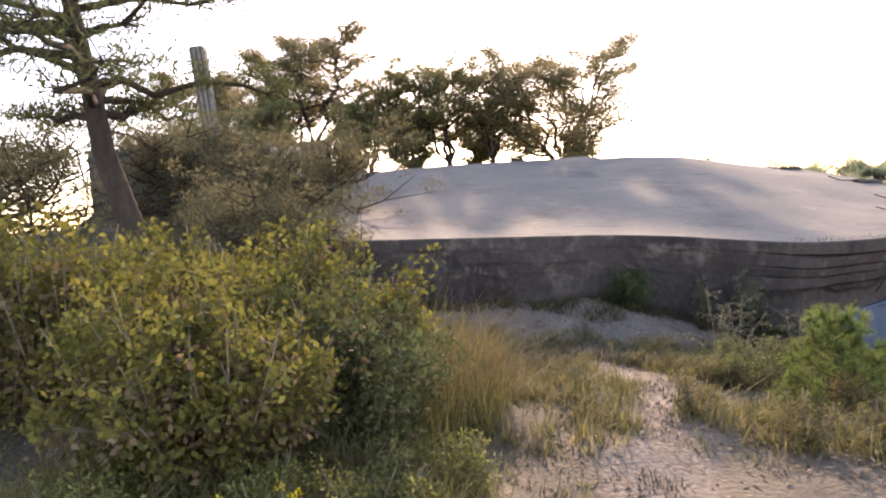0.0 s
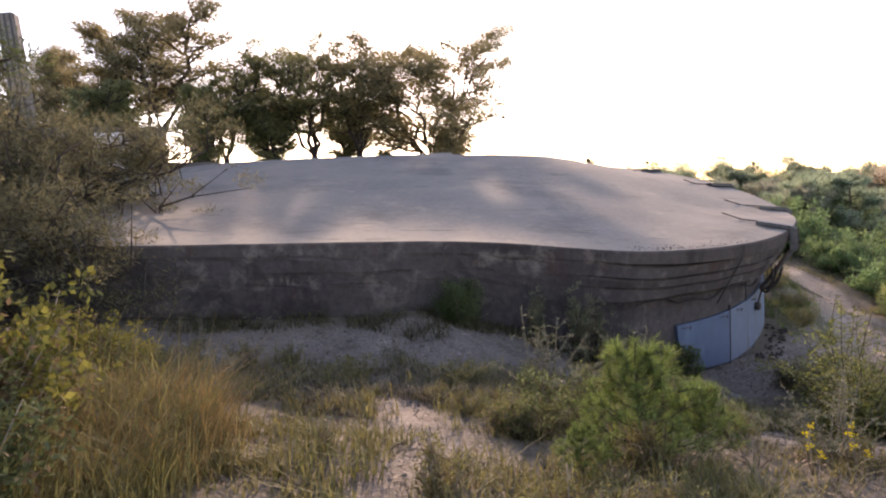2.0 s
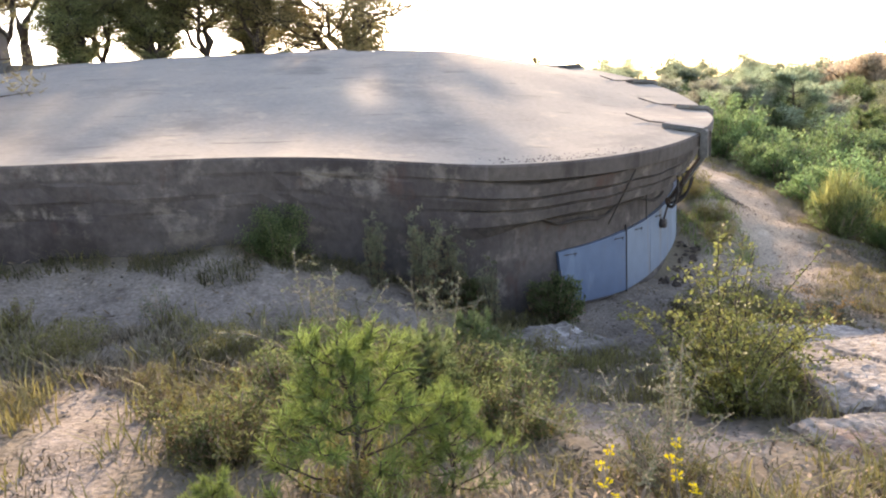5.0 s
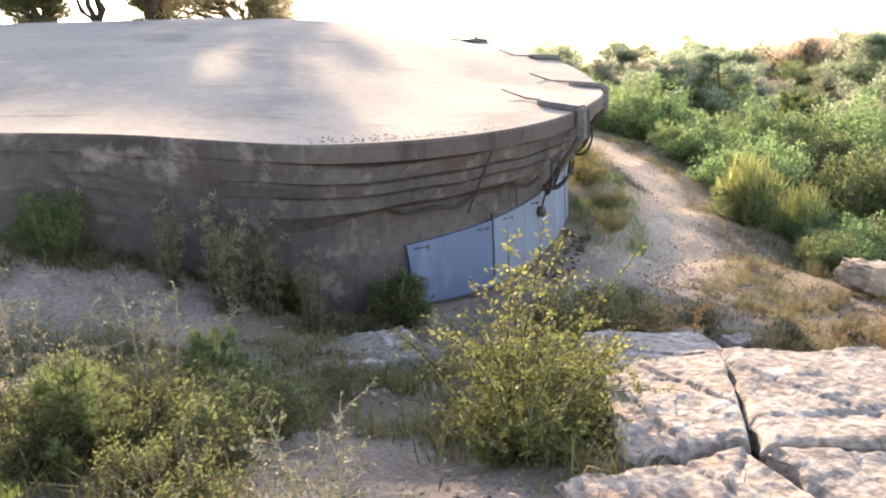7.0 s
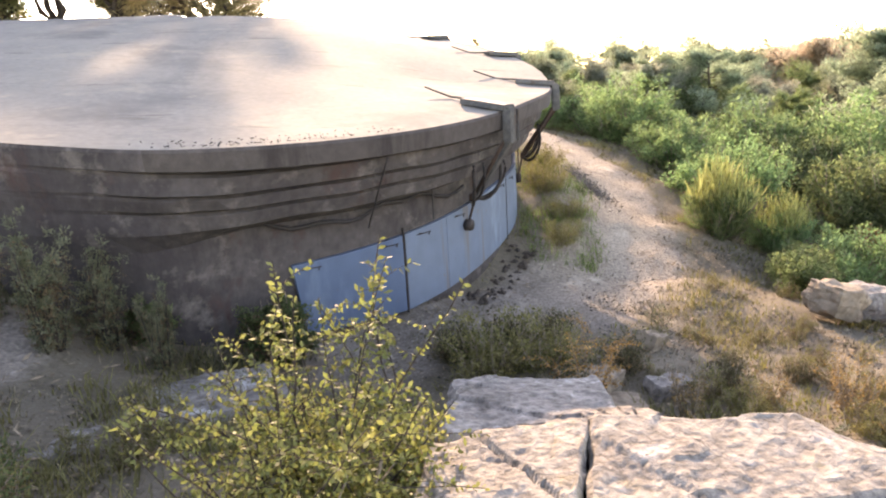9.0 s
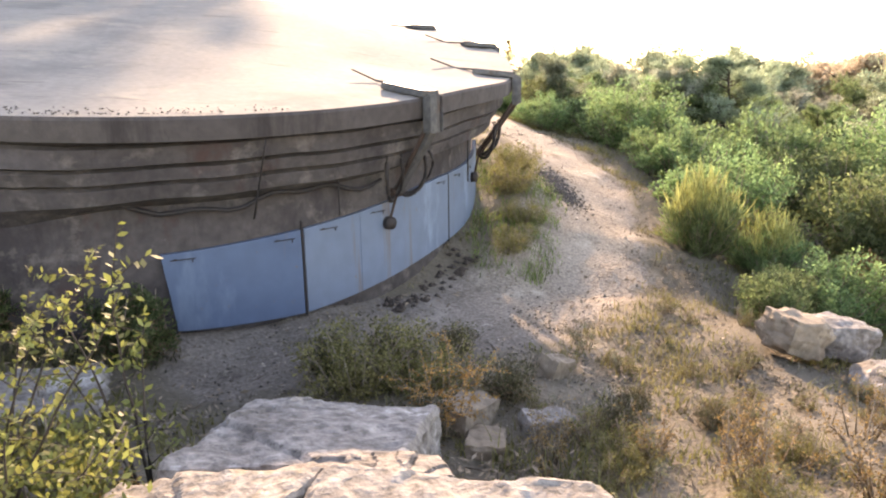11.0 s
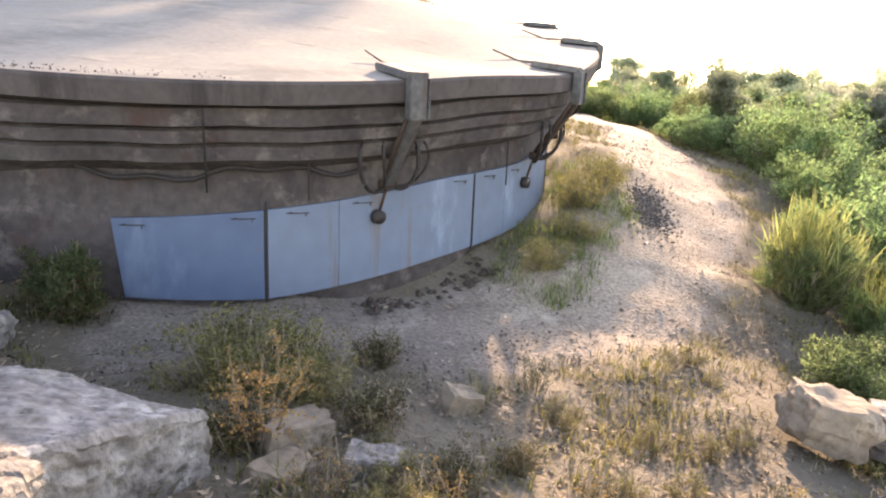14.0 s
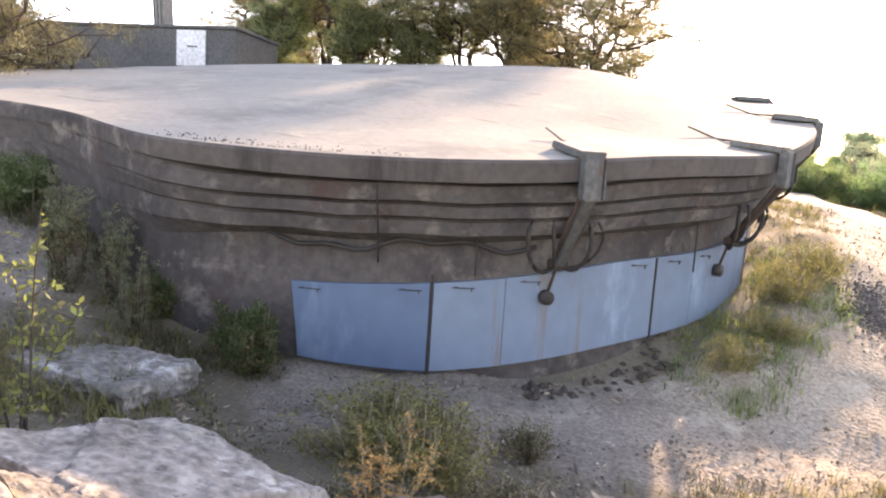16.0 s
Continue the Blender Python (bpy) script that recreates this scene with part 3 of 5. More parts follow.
def build_bracket(w):
    top = thing("steel_bracket", "heavy rusty steel bracket hooked over the roof rim with hanging cables", "bracket", group="brackets round the rim")
    u = Vector((math.cos(radians(w)), math.sin(radians(w)), 0))
    tan = Vector((-u.y, u.x, 0))
    basis = Matrix((tan, u, Vector((0, 0, 1)))).transposed().to_4x4()

    def at(side, out, up):
        p = on_arc(w, -out, -up)
        if out < 0:
            p.z = float(roof_z(p.x, p.y)) + up
        return p + tan * side
    bm = bmesh.new()
    a, b = at(0, -0.52, 0.03), at(0, 0.06, 0.03)
    d = (b - a).normalized()
    box(bm, (0.26, (b - a).length, 0.07), Matrix.Translation((a + b) / 2) @ Matrix((tan, d, tan.cross(d))).transposed().to_4x4(), 0.01)
    part("top_plate", bm, M_STEEL, top)
    bm = bmesh.new()
    box(bm, (0.19, 0.09, 0.40), Matrix.Translation(at(0, 0.06, -0.17)) @ basis, 0.01)
    part("face_plate", bm, M_STEEL, top)
    for side in (-0.10, 0.10):
        bm = bmesh.new()
        box(bm, (0.02, 0.10, 0.36), Matrix.Translation(at(side, 0.08, -0.17)) @ basis, 0.005)
        part("flange", bm, M_STEEL, top)
    a, b = at(0, 0.06, -0.33), on_arc(w, 0.44, 1.02)
    d = (b - a).normalized()
    bm = bmesh.new()
    box(bm, (0.11, 0.08, (b - a).length), Matrix.Translation((a + b) / 2) @ Matrix((tan, d.cross(tan), d)).transposed().to_4x4(), 0.008)
    part("arm", bm, M_STEEL if w < -40 else M_RUST, top, "sloping worn steel arm")
    t = Tubes()
    c = on_arc(w - 0.6, 0.52, 1.36)
    t.add([b, c], [0.016, 0.016])
    child("rod", t.mesh("rod", M_RUST), top, "thin rusty rod")
    t = Tubes()
    t.add([c - u * 0.03, c + u * 0.05], [0.075, 0.07], 12)
    child("disc", t.mesh("disc", M_CABLE), top, "dark round stop on the shutter")
    for start, swing, low, rad in ((-0.42, -0.20, 0.36, 0.022), (-0.20, -0.05, 0.22, 0.018), (0.16, 0.14, 0.30, 0.022), (0.26, 0.22, 0.20, 0.016)):
        p0 = on_arc(w, 0.20, 0.58) + tan * start
        p1 = p0 + tan * swing * 0.7 + Vector((0, 0, -low)) + u * 0.10
        p2 = b + tan * swing + Vector((0, 0, -low * 0.55)) + u * 0.06
        p3 = b + tan * 0.04 * (1 if swing > 0 else -1)
        pts = []
        for k in range(17):
            f = k / 16
            pts.append(p0 * (1 - f) ** 3 + p1 * 3 * f * (1 - f) ** 2 + p2 * 3 * f * f * (1 - f) + p3 * f ** 3)
        t = Tubes()
        t.add(pts, [rad] * 17, 6)
        child("cable", t.mesh("cable", M_CABLE), top, "dark hanging cable loop")
    for side in (-0.075, 0.075):
        t = Tubes()
        t.add([a + tan * side - u * 0.03, a.lerp(b, 0.55) + tan * side, b + tan * side * 0.6], [0.02, 0.026, 0.014], 7)
        child("push_rod", t.mesh("push_rod", M_RUST), top, "rusty rod along the arm")
    bm = bmesh.new()
    box(bm, (0.20, 0.07, 0.10), Matrix.Translation(b) @ basis, 0.012)
    part("joint", bm, M_RUST, top, "rusty joint at the arm's foot")
    t = Tubes()
    t.add([at(0.05, -0.5, 0.05), at(0.12, -0.8, 0.03), at(0.10, -1.15, 0.10)], [0.012, 0.012, 0.010])
    child("loose_wire", t.mesh("loose_wire", M_CABLE), top)


for w in (-48.6, -22.3, 3.4, 27.0, 51.5):
    build_bracket(w)

# ---- hut and mast behind the roof ----


def build_hut():
    hut = thing("flat_roofed_hut", "low dark flat-roofed concrete hut with a white door", "hut", (0, 0, 0))
    a, b = Vector((-2.97, 19.5, 0)), Vector((-9.4, 18.0, 0))
    d = (b - a).normalized()
    n = Vector((-d.y, d.x, 0))
    if n.y < 0:
        n = -n
    ang = math.degrees(math.atan2(d.y, d.x)) + 180
    mid = (a + b) / 2
    bm = bmesh.new()
    box(bm, ((b - a).length, 2.6, 2.2), pose(*(mid + n * 1.3 + Vector((0, 0, 2.5))), 0, 0, ang), 0.02)
    part("wall", bm, M_BLD, hut)
    bm = bmesh.new()
    box(bm, ((b - a).length + 0.12, 2.72, 0.08), pose(*(mid + n * 1.3 + Vector((0, 0, 3.64))), 0, 0, ang), 0.01)
    part("roof_slab", bm, M_BLD, hut)
    p = a + d * 1.32 - n * 0.02
    bm = bmesh.new()
    box(bm, (0.86, 0.05, 0.95), pose(p.x, p.y, 3.08, 0, 0, ang), 0.008)
    door = part("door", bm, M_WHITE, hut, "white painted sheet door")
    for k, wd in enumerate((0.10, 0.07, 0.09)):
        bm = bmesh.new()
        q = p - n * 0.03 - d * (0.10 * k - 0.05)
        box(bm, (wd, 0.008, 0.045), pose(q.x, q.y, 3.12, 0, 0, ang))
        part("letter_bar", bm, M_MARK, door)
    mast = thing("square_mast", "grey weathered mast standing behind the hut", "mast", (-6.6, 20.6, 2.2))
    bm = bmesh.new()
    box(bm, (0.46, 0.42, 4.8), pose(-0.16, 0, 2.3, 0, -4, 0), 0.04)
    part("shaft", bm, M_POLE, mast)
    for s in (-0.14, 0.0, 0.14):
        bm = bmesh.new()
        box(bm, (0.05, 0.03, 4.7), pose(-0.16 + s, -0.22, 2.3, 0, -4, 0))
        part("rib", bm, M_BLD, mast)


build_hut()

# ---- rocks ----


def rock(name, label, at, size, rz, seed, mat, tilt=(0, 0), rough=0.10, square=0.55, category="rock", cuts=5, group=""):
    bm = bmesh.new()
    bmesh.ops.create_cube(bm, size=2)
    bmesh.ops.subdivide_edges(bm, edges=bm.edges[:], cuts=cuts * 2 + 1, use_grid_fill=True)
    off = Vector((seed * 7.3, seed * 3.1, seed * 1.7))
    for v in bm.verts:
        c = v.co.copy()
        ball = c.normalized() * 1.25
        q = c.lerp(ball, 1 - square)
        nn = noise.noise(q * 1.3 + off) * 1.6 + noise.noise(q * 3.1 + off) * 0.8 + noise.noise(q * 7 + off) * 0.15
        q *= 1 + rough * nn
        q.z += 0.12 * noise.noise(Vector((q.x * 2, q.y * 2, seed)))
        v.co = Vector((q.x * size[0] / 2, q.y * size[1] / 2, q.z * size[2] / 2))
    me = bpy.data.meshes.new(name)
    bm.to_mesh(me)
    bm.free()
    me.materials.append(mat)
    me.shade_smooth()
    me.set_sharp_from_angle(angle=radians(22))
    ob = new(name, me)
    ob.matrix_world = pose(*at, tilt[0], tilt[1], rz)
    return tagged(ob, label, category, group)


def slab(name, label, corners, thick, seed, mat, rough=0.052, category="rock", step=0.0):
    """A rock plate over four top corners (x, y, z), with worn edges and weathered layers."""
    bm = bmesh.new()
    bmesh.ops.create_cube(bm, size=2)
    bmesh.ops.subdivide_edges(bm, edges=bm.edges[:], cuts=53, use_grid_fill=True)
    c = [Vector(q) for q in corners]
    off = Vector((seed * 5.1, seed * 2.7, seed))
    gr = random.Random(seed * 13)
    grooves = [(gr.uniform(0, math.pi), gr.uniform(0.15, 0.85), gr.uniform(0.15, 0.85), gr.uniform(0.015, 0.03)) for _ in range(2)]
    for v in bm.verts:
        u = v.co.copy()
        f = max(0.0, max(abs(u.x), abs(u.y)) - 0.94) / 0.06
        a, b = (u.x + 1) / 2, (u.y + 1) / 2
        wob = 0.05 * noise.noise(Vector((a * 4, b * 4, seed)))
        a, b = a + wob * (1 - abs(2 * a - 1) * 0.3), b + 0.05 * noise.noise(Vector((b * 4, a * 4, seed + 9)))
        p = c[0].lerp(c[1], a).lerp(c[3].lerp(c[2], a), b)
        q = Vector((p.x, p.y, 0)) + off
        lay = noise.noise(q * 1.7) + 0.5 * noise.noise(q * 4.3)
        lay = lay * 0.25 + 0.75 * round(lay * 3.0 + 0.25 * noise.noise(q * 9)) / 3.0
        cut = 0.0
        for ang, ga, gb, deep in grooves:
            side = (a - ga) * math.cos(ang) + (b - gb) * math.sin(ang) + 0.03 * noise.noise(q * 2.3 + Vector((0, 0, ang))) + 0.008 * noise.noise(q * 13)
            cut = max(cut, deep * max(0.0, 1 - abs(side) / 0.014))
            lay += 0.35 * (side > 0)
        z = p.z - cut - 0.045 * f * f * (1 + noise.noise(q * 5)) + rough * 0.9 * lay + rough * 0.14 * noise.noise(q * 8) + rough * 0.12 * noise.noise(q * 21)
        if u.z < 0.999:
            z -= thick * (1 - u.z) / 2
            push = Vector((u.x, u.y, 0)) * (0.03 * noise.noise(Vector((u.x * 3, u.y * 3, u.z * 4 + seed))) + 0.03 * (noise.noise(Vector((u.x * 2, u.y * 2, round(u.z * 3 + 0.5 * u.x) + seed)))) + 0.015 * noise.noise(Vector((u.x * 11, u.y * 11, u.z * 9))))
            p = p + push
        v.co = (p.x, p.y, z)
    me = bpy.data.meshes.new(name)
    bmesh.ops.recalc_face_normals(bm, faces=bm.faces)
    bm.to_mesh(me)
    bm.free()
    me.materials.append(mat)
    me.shade_smooth()
    me.set_sharp_from_angle(angle=radians(24))
    return tagged(new(name, me), label, category, "slabs of the outcrop")


slab("rock_slab", "pale layered rock slab split by cracks", [(6.19, 5.12, -0.70), (6.87, 4.96, -0.70), (7.51, 6.02, -0.72), (6.66, 6.20, -0.74)], 0.7, 1, M_ROCK)
slab("rock_slab", "pale rock slab with rusty lichen near the path", [(5.62, 3.95, -0.66), (6.78, 3.80, -0.70), (6.80, 4.93, -0.69), (5.75, 5.04, -0.72)], 0.7, 2, M_ROCK)
slab("rock_slab", "broad pale rock slab with dark lichen patches", [(6.87, 4.90, -0.69), (8.70, 4.45, -0.80), (8.60, 5.72, -0.78), (7.53, 6.04, -0.72)], 0.8, 3, M_ROCK)
slab("rock_slab", "pale rock slab sloping into the grass", [(6.85, 3.80, -0.72), (8.40, 3.50, -0.86), (8.66, 4.38, -0.80), (6.86, 4.84, -0.70)], 0.7, 4, M_ROCK)
slab("rock_slab", "weathered slab at the outcrop's end", [(8.75, 4.35, -0.84), (9.55, 4.35, -1.0), (9.30, 5.25, -1.0), (8.68, 5.66, -0.84)], 0.6, 5, M_ROCK)
slab("rock_slab", "grey flat-topped block at the foot of the outcrop", [(6.75, 6.32, -0.80), (7.85, 6.27, -0.88), (8.24, 7.30, -1.13), (7.12, 7.36, -1.02)], 0.8, 6, M_ROCKG)
slab("rock_slab", "narrow pale slab wedged between larger ones", [(7.25, 6.14, -0.80), (8.10, 5.95, -0.86), (8.05, 6.30, -0.92), (7.50, 6.38, -0.86)], 0.5, 7, M_ROCK)
slab("rock_ledge", "weathered rock ledge in front of the wall", [(4.65, 7.72, -1.11), (6.05, 7.90, -1.2), (5.88, 8.85, -1.25), (4.85, 8.48, -1.18)], 0.6, 8, M_ROCKG)
slab("rock_ledge", "low pale ledge in the gravel", [(3.6, 7.1, -0.85), (4.7, 7.35, -1.05), (4.75, 7.85, -1.12), (3.6, 7.55, -0.93)], 0.4, 9, M_ROCKG)
for r in [
    ("boulder", "sunlit sandy boulder beside the track", (12.12, 8.95, -1.6), (0.58, 0.46, 0.36), 10, 7, M_SAND, (4, 14), 0.13, 0.6),
    ("boulder", "grey boulder lying in the dry grass", (12.8, 9.15, -1.78), (0.58, 0.5, 0.36), -10, 8, M_ROCKG, (0, 6), 0.10, 0.5),
    ("boulder", "flat half-buried boulder in the dry grass", (12.9, 8.0, -1.9), (1.3, 0.8, 0.4), -10, 18, M_ROCKG, (0, 6), 0.10, 0.5),
    ("stone", "pointed pale stone in the turf", (9.47, 8.55, -1.58), (0.24, 0.20, 0.28), 30, 9, M_SAND, (10, 16), 0.12, 0.85),
    ("stone", "squarish pale stone below the outcrop", (9.07, 7.62, -1.58), (0.34, 0.24, 0.24), 0, 10, M_ROCKG, (0, 4), 0.09, 0.88),
    ("stone", "brown stone in the shade", (8.52, 7.82, -1.56), (0.42, 0.32, 0.32), 40, 11, M_SAND, (0, 4), 0.1, 0.82),
    ("stone", "low flat stone in the shade", (8.58, 7.45, -1.58), (0.32, 0.26, 0.2), 70, 12, M_SAND, (0, 4), 0.1, 0.82),
    ("stone", "pale stone half sunk in gravel", (3.02, 6.58, -0.42), (0.22, 0.16, 0.14), 20, 13, M_ROCK, (0, 0), 0.1, 0.5),
]:
    rock(*r)


# ---- plants ----


def pine_meshes(seed, height, spread, bare=0.35, lean=0.1, tufts=230, each=44, size=0.17, mat=None, trunk_r=0.16, limbs=26, top=0.75, rise=(0.05, 0.7)):
    rng = np.random.default_rng(seed)
    t = Tubes()
    k = 9
    axis = [Vector((lean * height * (i / k) ** 1.5 + 0.05 * height * math.sin(i * 1.1 + seed) * (i / k), 0.04 * height * math.cos(i * 0.9 + seed) * (i / k), height * 0.94 * i / k)) for i in range(k + 1)]
    t.add(axis, [trunk_r * (1 - 0.88 * i / k) + 0.012 for i in range(k + 1)], 9)
    ends = []
    for b in range(limbs):
        f = bare + (1 - bare) * (b + rng.random()) / limbs
        p = axis[min(k, int(f * k))].lerp(axis[min(k, int(f * k) + 1)], f * k - int(f * k))
        w = rng.random() * 6.283
        ln = spread * (1.05 - top * (f - bare) / (1 - bare)) * rng.uniform(0.55, 1.1)
        d = Vector((math.cos(w), math.sin(w), rng.uniform(*rise)))
        q = [p]
        for s in range(1, 6):
            q.append(p + d * ln * s / 5 + Vector((rng.normal() * 0.05 * ln, rng.normal() * 0.05 * ln, 0.10 * ln * (s / 5) ** 2)))
        r0 = trunk_r * 0.42 * (1.1 - f)
        t.add(q, [r0 * (1 - 0.8 * s / 5) + 0.008 for s in range(6)], 5)
        for s in (2, 3, 4, 5):
            for _ in range(2):
                tip = q[s] + Vector(rng.normal(size=3)) * ln * 0.20 + Vector((0, 0, 0.08 * ln))
                t.add([q[s], tip], [0.016, 0.006], 4)
                ends.append(tip)
    ends = np.array([tuple(e) for e in ends])
    pick = ends[rng.choice(len(ends), min(tufts, len(ends)), replace=False)]
    c = pick + rng.normal(size=pick.shape) * 0.08
    v = leaves(rng, c, spread * rng.uniform(0.07, 0.16, len(c)), each, size, 0.16, 0.5, 0.62)
    return t.mesh("trunk", M_BARK), quads("crown", v, mat or M_PINE)


def crown_tree(seed, height, spread, stems, bare, lift, mat, pads=360, each=56, trunk_r=0.12, lean=0.05, needle=0.13, pad=0.20, flat=0.45, crook=0.022, limbs=46):
    """A tree of several crooked stems, forking limbs and many small flat pads of needles, with gaps between."""
    rng = np.random.default_rng(seed)
    t = Tubes()
    ends = []
    fork = Vector((lean * height * 0.2, 0, height * (0.12 if stems > 1 else 0.0)))
    if stems > 1:
        t.add([Vector((0, 0, -0.1)), fork * 0.5 + Vector((0.03, 0.02, 0)), fork], [trunk_r * 1.25, trunk_r * 1.05, trunk_r], 9)
    for s in range(stems):
        w = 6.283 * (s + rng.uniform(-0.3, 0.3)) / stems
        out = spread * (0.45 * rng.uniform(0.5, 1.1) if stems > 1 else 0.0)
        high = height * (rng.uniform(0.74, 0.96) if stems > 1 else 0.96)
        k = 8
        axis = []
        for i in range(k + 1):
            f = i / k
            c = fork + Vector((math.cos(w) * out * f ** 0.8, math.sin(w) * out * f ** 0.8, (high - fork.z) * f))
            c += Vector((lean * height * f, 0, 0)) + Vector(rng.normal(size=3)) * crook * height * (0 < i)
            axis.append(c)
        r0 = trunk_r * (0.62 if stems > 1 else 1.0)
        t.add(axis, [r0 * (1 - 0.85 * i / k) + 0.012 for i in range(k + 1)], 8)
        many = int(limbs / stems ** 0.6)
        for b in range(many):
            f = bare + (1 - bare) * ((b + rng.random()) / many)
            i = min(k - 1, int(f * k))
            p = axis[i].lerp(axis[i + 1], f * k - i)
            g = (f - bare) / (1 - bare)
            ln = spread * (0.62 if stems > 1 else 1.0) * (1.0 - 0.62 * g ** 1.6) * (0.62 + 0.55 * min(1, g * 4)) * rng.uniform(0.5, 1.1)
            h = w + rng.normal() * 1.1 if stems > 1 and rng.random() < 0.6 else rng.random() * 6.283
            rise = rng.uniform(0.0, 0.75) * abs(lift) + (0.25 * g if lift > 0 else -0.08)
            d = Vector((math.cos(h), math.sin(h), rise))
            side = Vector((-math.sin(h), math.cos(h), 0))
            q = [p]
            bend = rng.normal() * 0.16
            for n in range(1, 6):
                q.append(p + d * ln * n / 5 + side * bend * ln * (n / 5) ** 2 + Vector(rng.normal(size=3)) * 0.035 * ln)
            rb = r0 * 0.4 * (1.1 - f) + 0.012
            t.add(q, [rb * (1 - 0.8 * n / 5) + 0.005 for n in range(6)], 5)
            for n in (2, 3, 4, 5):
                for _ in range(3):
                    tip = q[n] + (d * rng.uniform(-0.1, 0.35) + side * rng.normal() * 0.4 + Vector((0, 0, rng.normal() * 0.12 + 0.1))) * ln * 0.42
                    mid = q[n].lerp(tip, 0.55) + Vector(rng.normal(size=3)) * 0.03
                    t.add([q[n], mid, tip], [0.014, 0.010, 0.004], 4)
                    ends += [tip, mid] if rng.random() < 0.5 else [tip]
    ends = np.array([tuple(e) for e in ends])
    c = ends[rng.choice(len(ends), min(pads, len(ends)), replace=False)]
    size = pad * rng.uniform(0.55, 1.45, len(c)) * height / 5
    v = leaves(rng, c, size, each, needle, 0.17, 0.45, flat)
    return t.mesh("trunk", M_BARK), quads("crown", v, mat)


def place(name, label, category, meshes, x, y, z, rz, sc=1.0, group="", names=("trunk", "crown")):
    ob = thing(name, label, category, (x, y, z), rz, group)
    ob.scale = (sc, sc, sc)
    for n, me in zip(names, meshes):
        child(n, me, ob)
    return ob


BACK = [crown_tree(11, 5.3, 3.9, 6, 0.08, 0.75, M_PINEB, 1000, 78, lean=0.0, pad=0.44), crown_tree(12, 5.9, 2.1, 2, 0.28, 0.8, M_PINEB, 560, 44, pad=0.32), crown_tree(13, 4.6, 2.7, 4, 0.20, 0.8, M_PINE, 700, 34, pad=0.36)]
for i, (x, y, v, rz, sc) in enumerate([(5.2, 25.2, 0, 20, 1.06), (2.6, 25.6, 2, 80, 0.98), (1.0, 26.2, 2, 150, 1.06), (-0.5, 26.6, 2, 230, 0.98), (-2.2, 26.0, 2, 300, 0.85), (-4.4, 26.0, 1, 10, 1.25), (-5.4, 27.2, 1, 70, 1.15), (-7.6, 28.5, 0, 100, 0.8), (-9.4, 29.0, 1, 250, 1.1), (-11.5, 28.0, 2, 20, 1.0)]):
    place("pine_tree", "coastal pine with a crooked trunk and dark backlit crown", "tree", BACK[v], x, y, float(ground_z(x, y)) - 0.1, rz, sc, "pines behind the casemate")
BACK.append(crown_tree(14, 2.9, 1.7, 4, 0.05, 0.9, M_PINE, 420, 56, pad=0.4))
for x, y, rz, sc in ((2.3, 28.5, 30, 0.95), (-0.5, 25.6, 120, 0.85), (-2.7, 25.4, 220, 1.0), (-6.2, 25.6, 300, 1.05)):
    place("young_pine", "low bushy pine between the taller trunks", "tree", BACK[3], x, y, float(ground_z(x, y)) - 0.1, rz, sc, "pines behind the casemate")
near = crown_tree(27, 7.2, 3.2, 1, 0.42, -0.9, M_DEEP, 760, 80, trunk_r=0.19, lean=-0.15, needle=0.10, pad=0.25, flat=0.4, crook=0.006, limbs=46)
place("pine_tree", "tall pine with a thick dark trunk near the hut", "tree", near, -3.78, 7.5, float(ground_z(-3.78, 7.5)) - 0.1, 0)
low = pine_meshes(22, 1.8, 2.7, 0.06, 0.10, 300, 115, 0.10, M_BOUGH, 0.07, 42, 0.6, (-0.22, 0.40))
place("pine_tree", "low spreading pine overhanging the casemate roof", "tree", low, -3.0, 12.3, float(ground_z(-3.0, 12.3)) - 0.05, 0)
place("pine_tree", "low dull-green pine in front of the hut", "tree", low, -5.5, 14.0, float(ground_z(-5.5, 14.0)) - 0.05, 250, 1.05)
place("pine_tree", "low spreading pine beyond the leafy shrubs", "tree", low, -8.2, 11.5, float(ground_z(-8.2, 11.5)) - 0.05, 60, 1.15)
place("pine_tree", "low brownish pine drooping over the end of the wall", "tree", low, -3.0, 9.1, float(ground_z(-3.0, 9.1)) - 0.05, 130, 0.8)


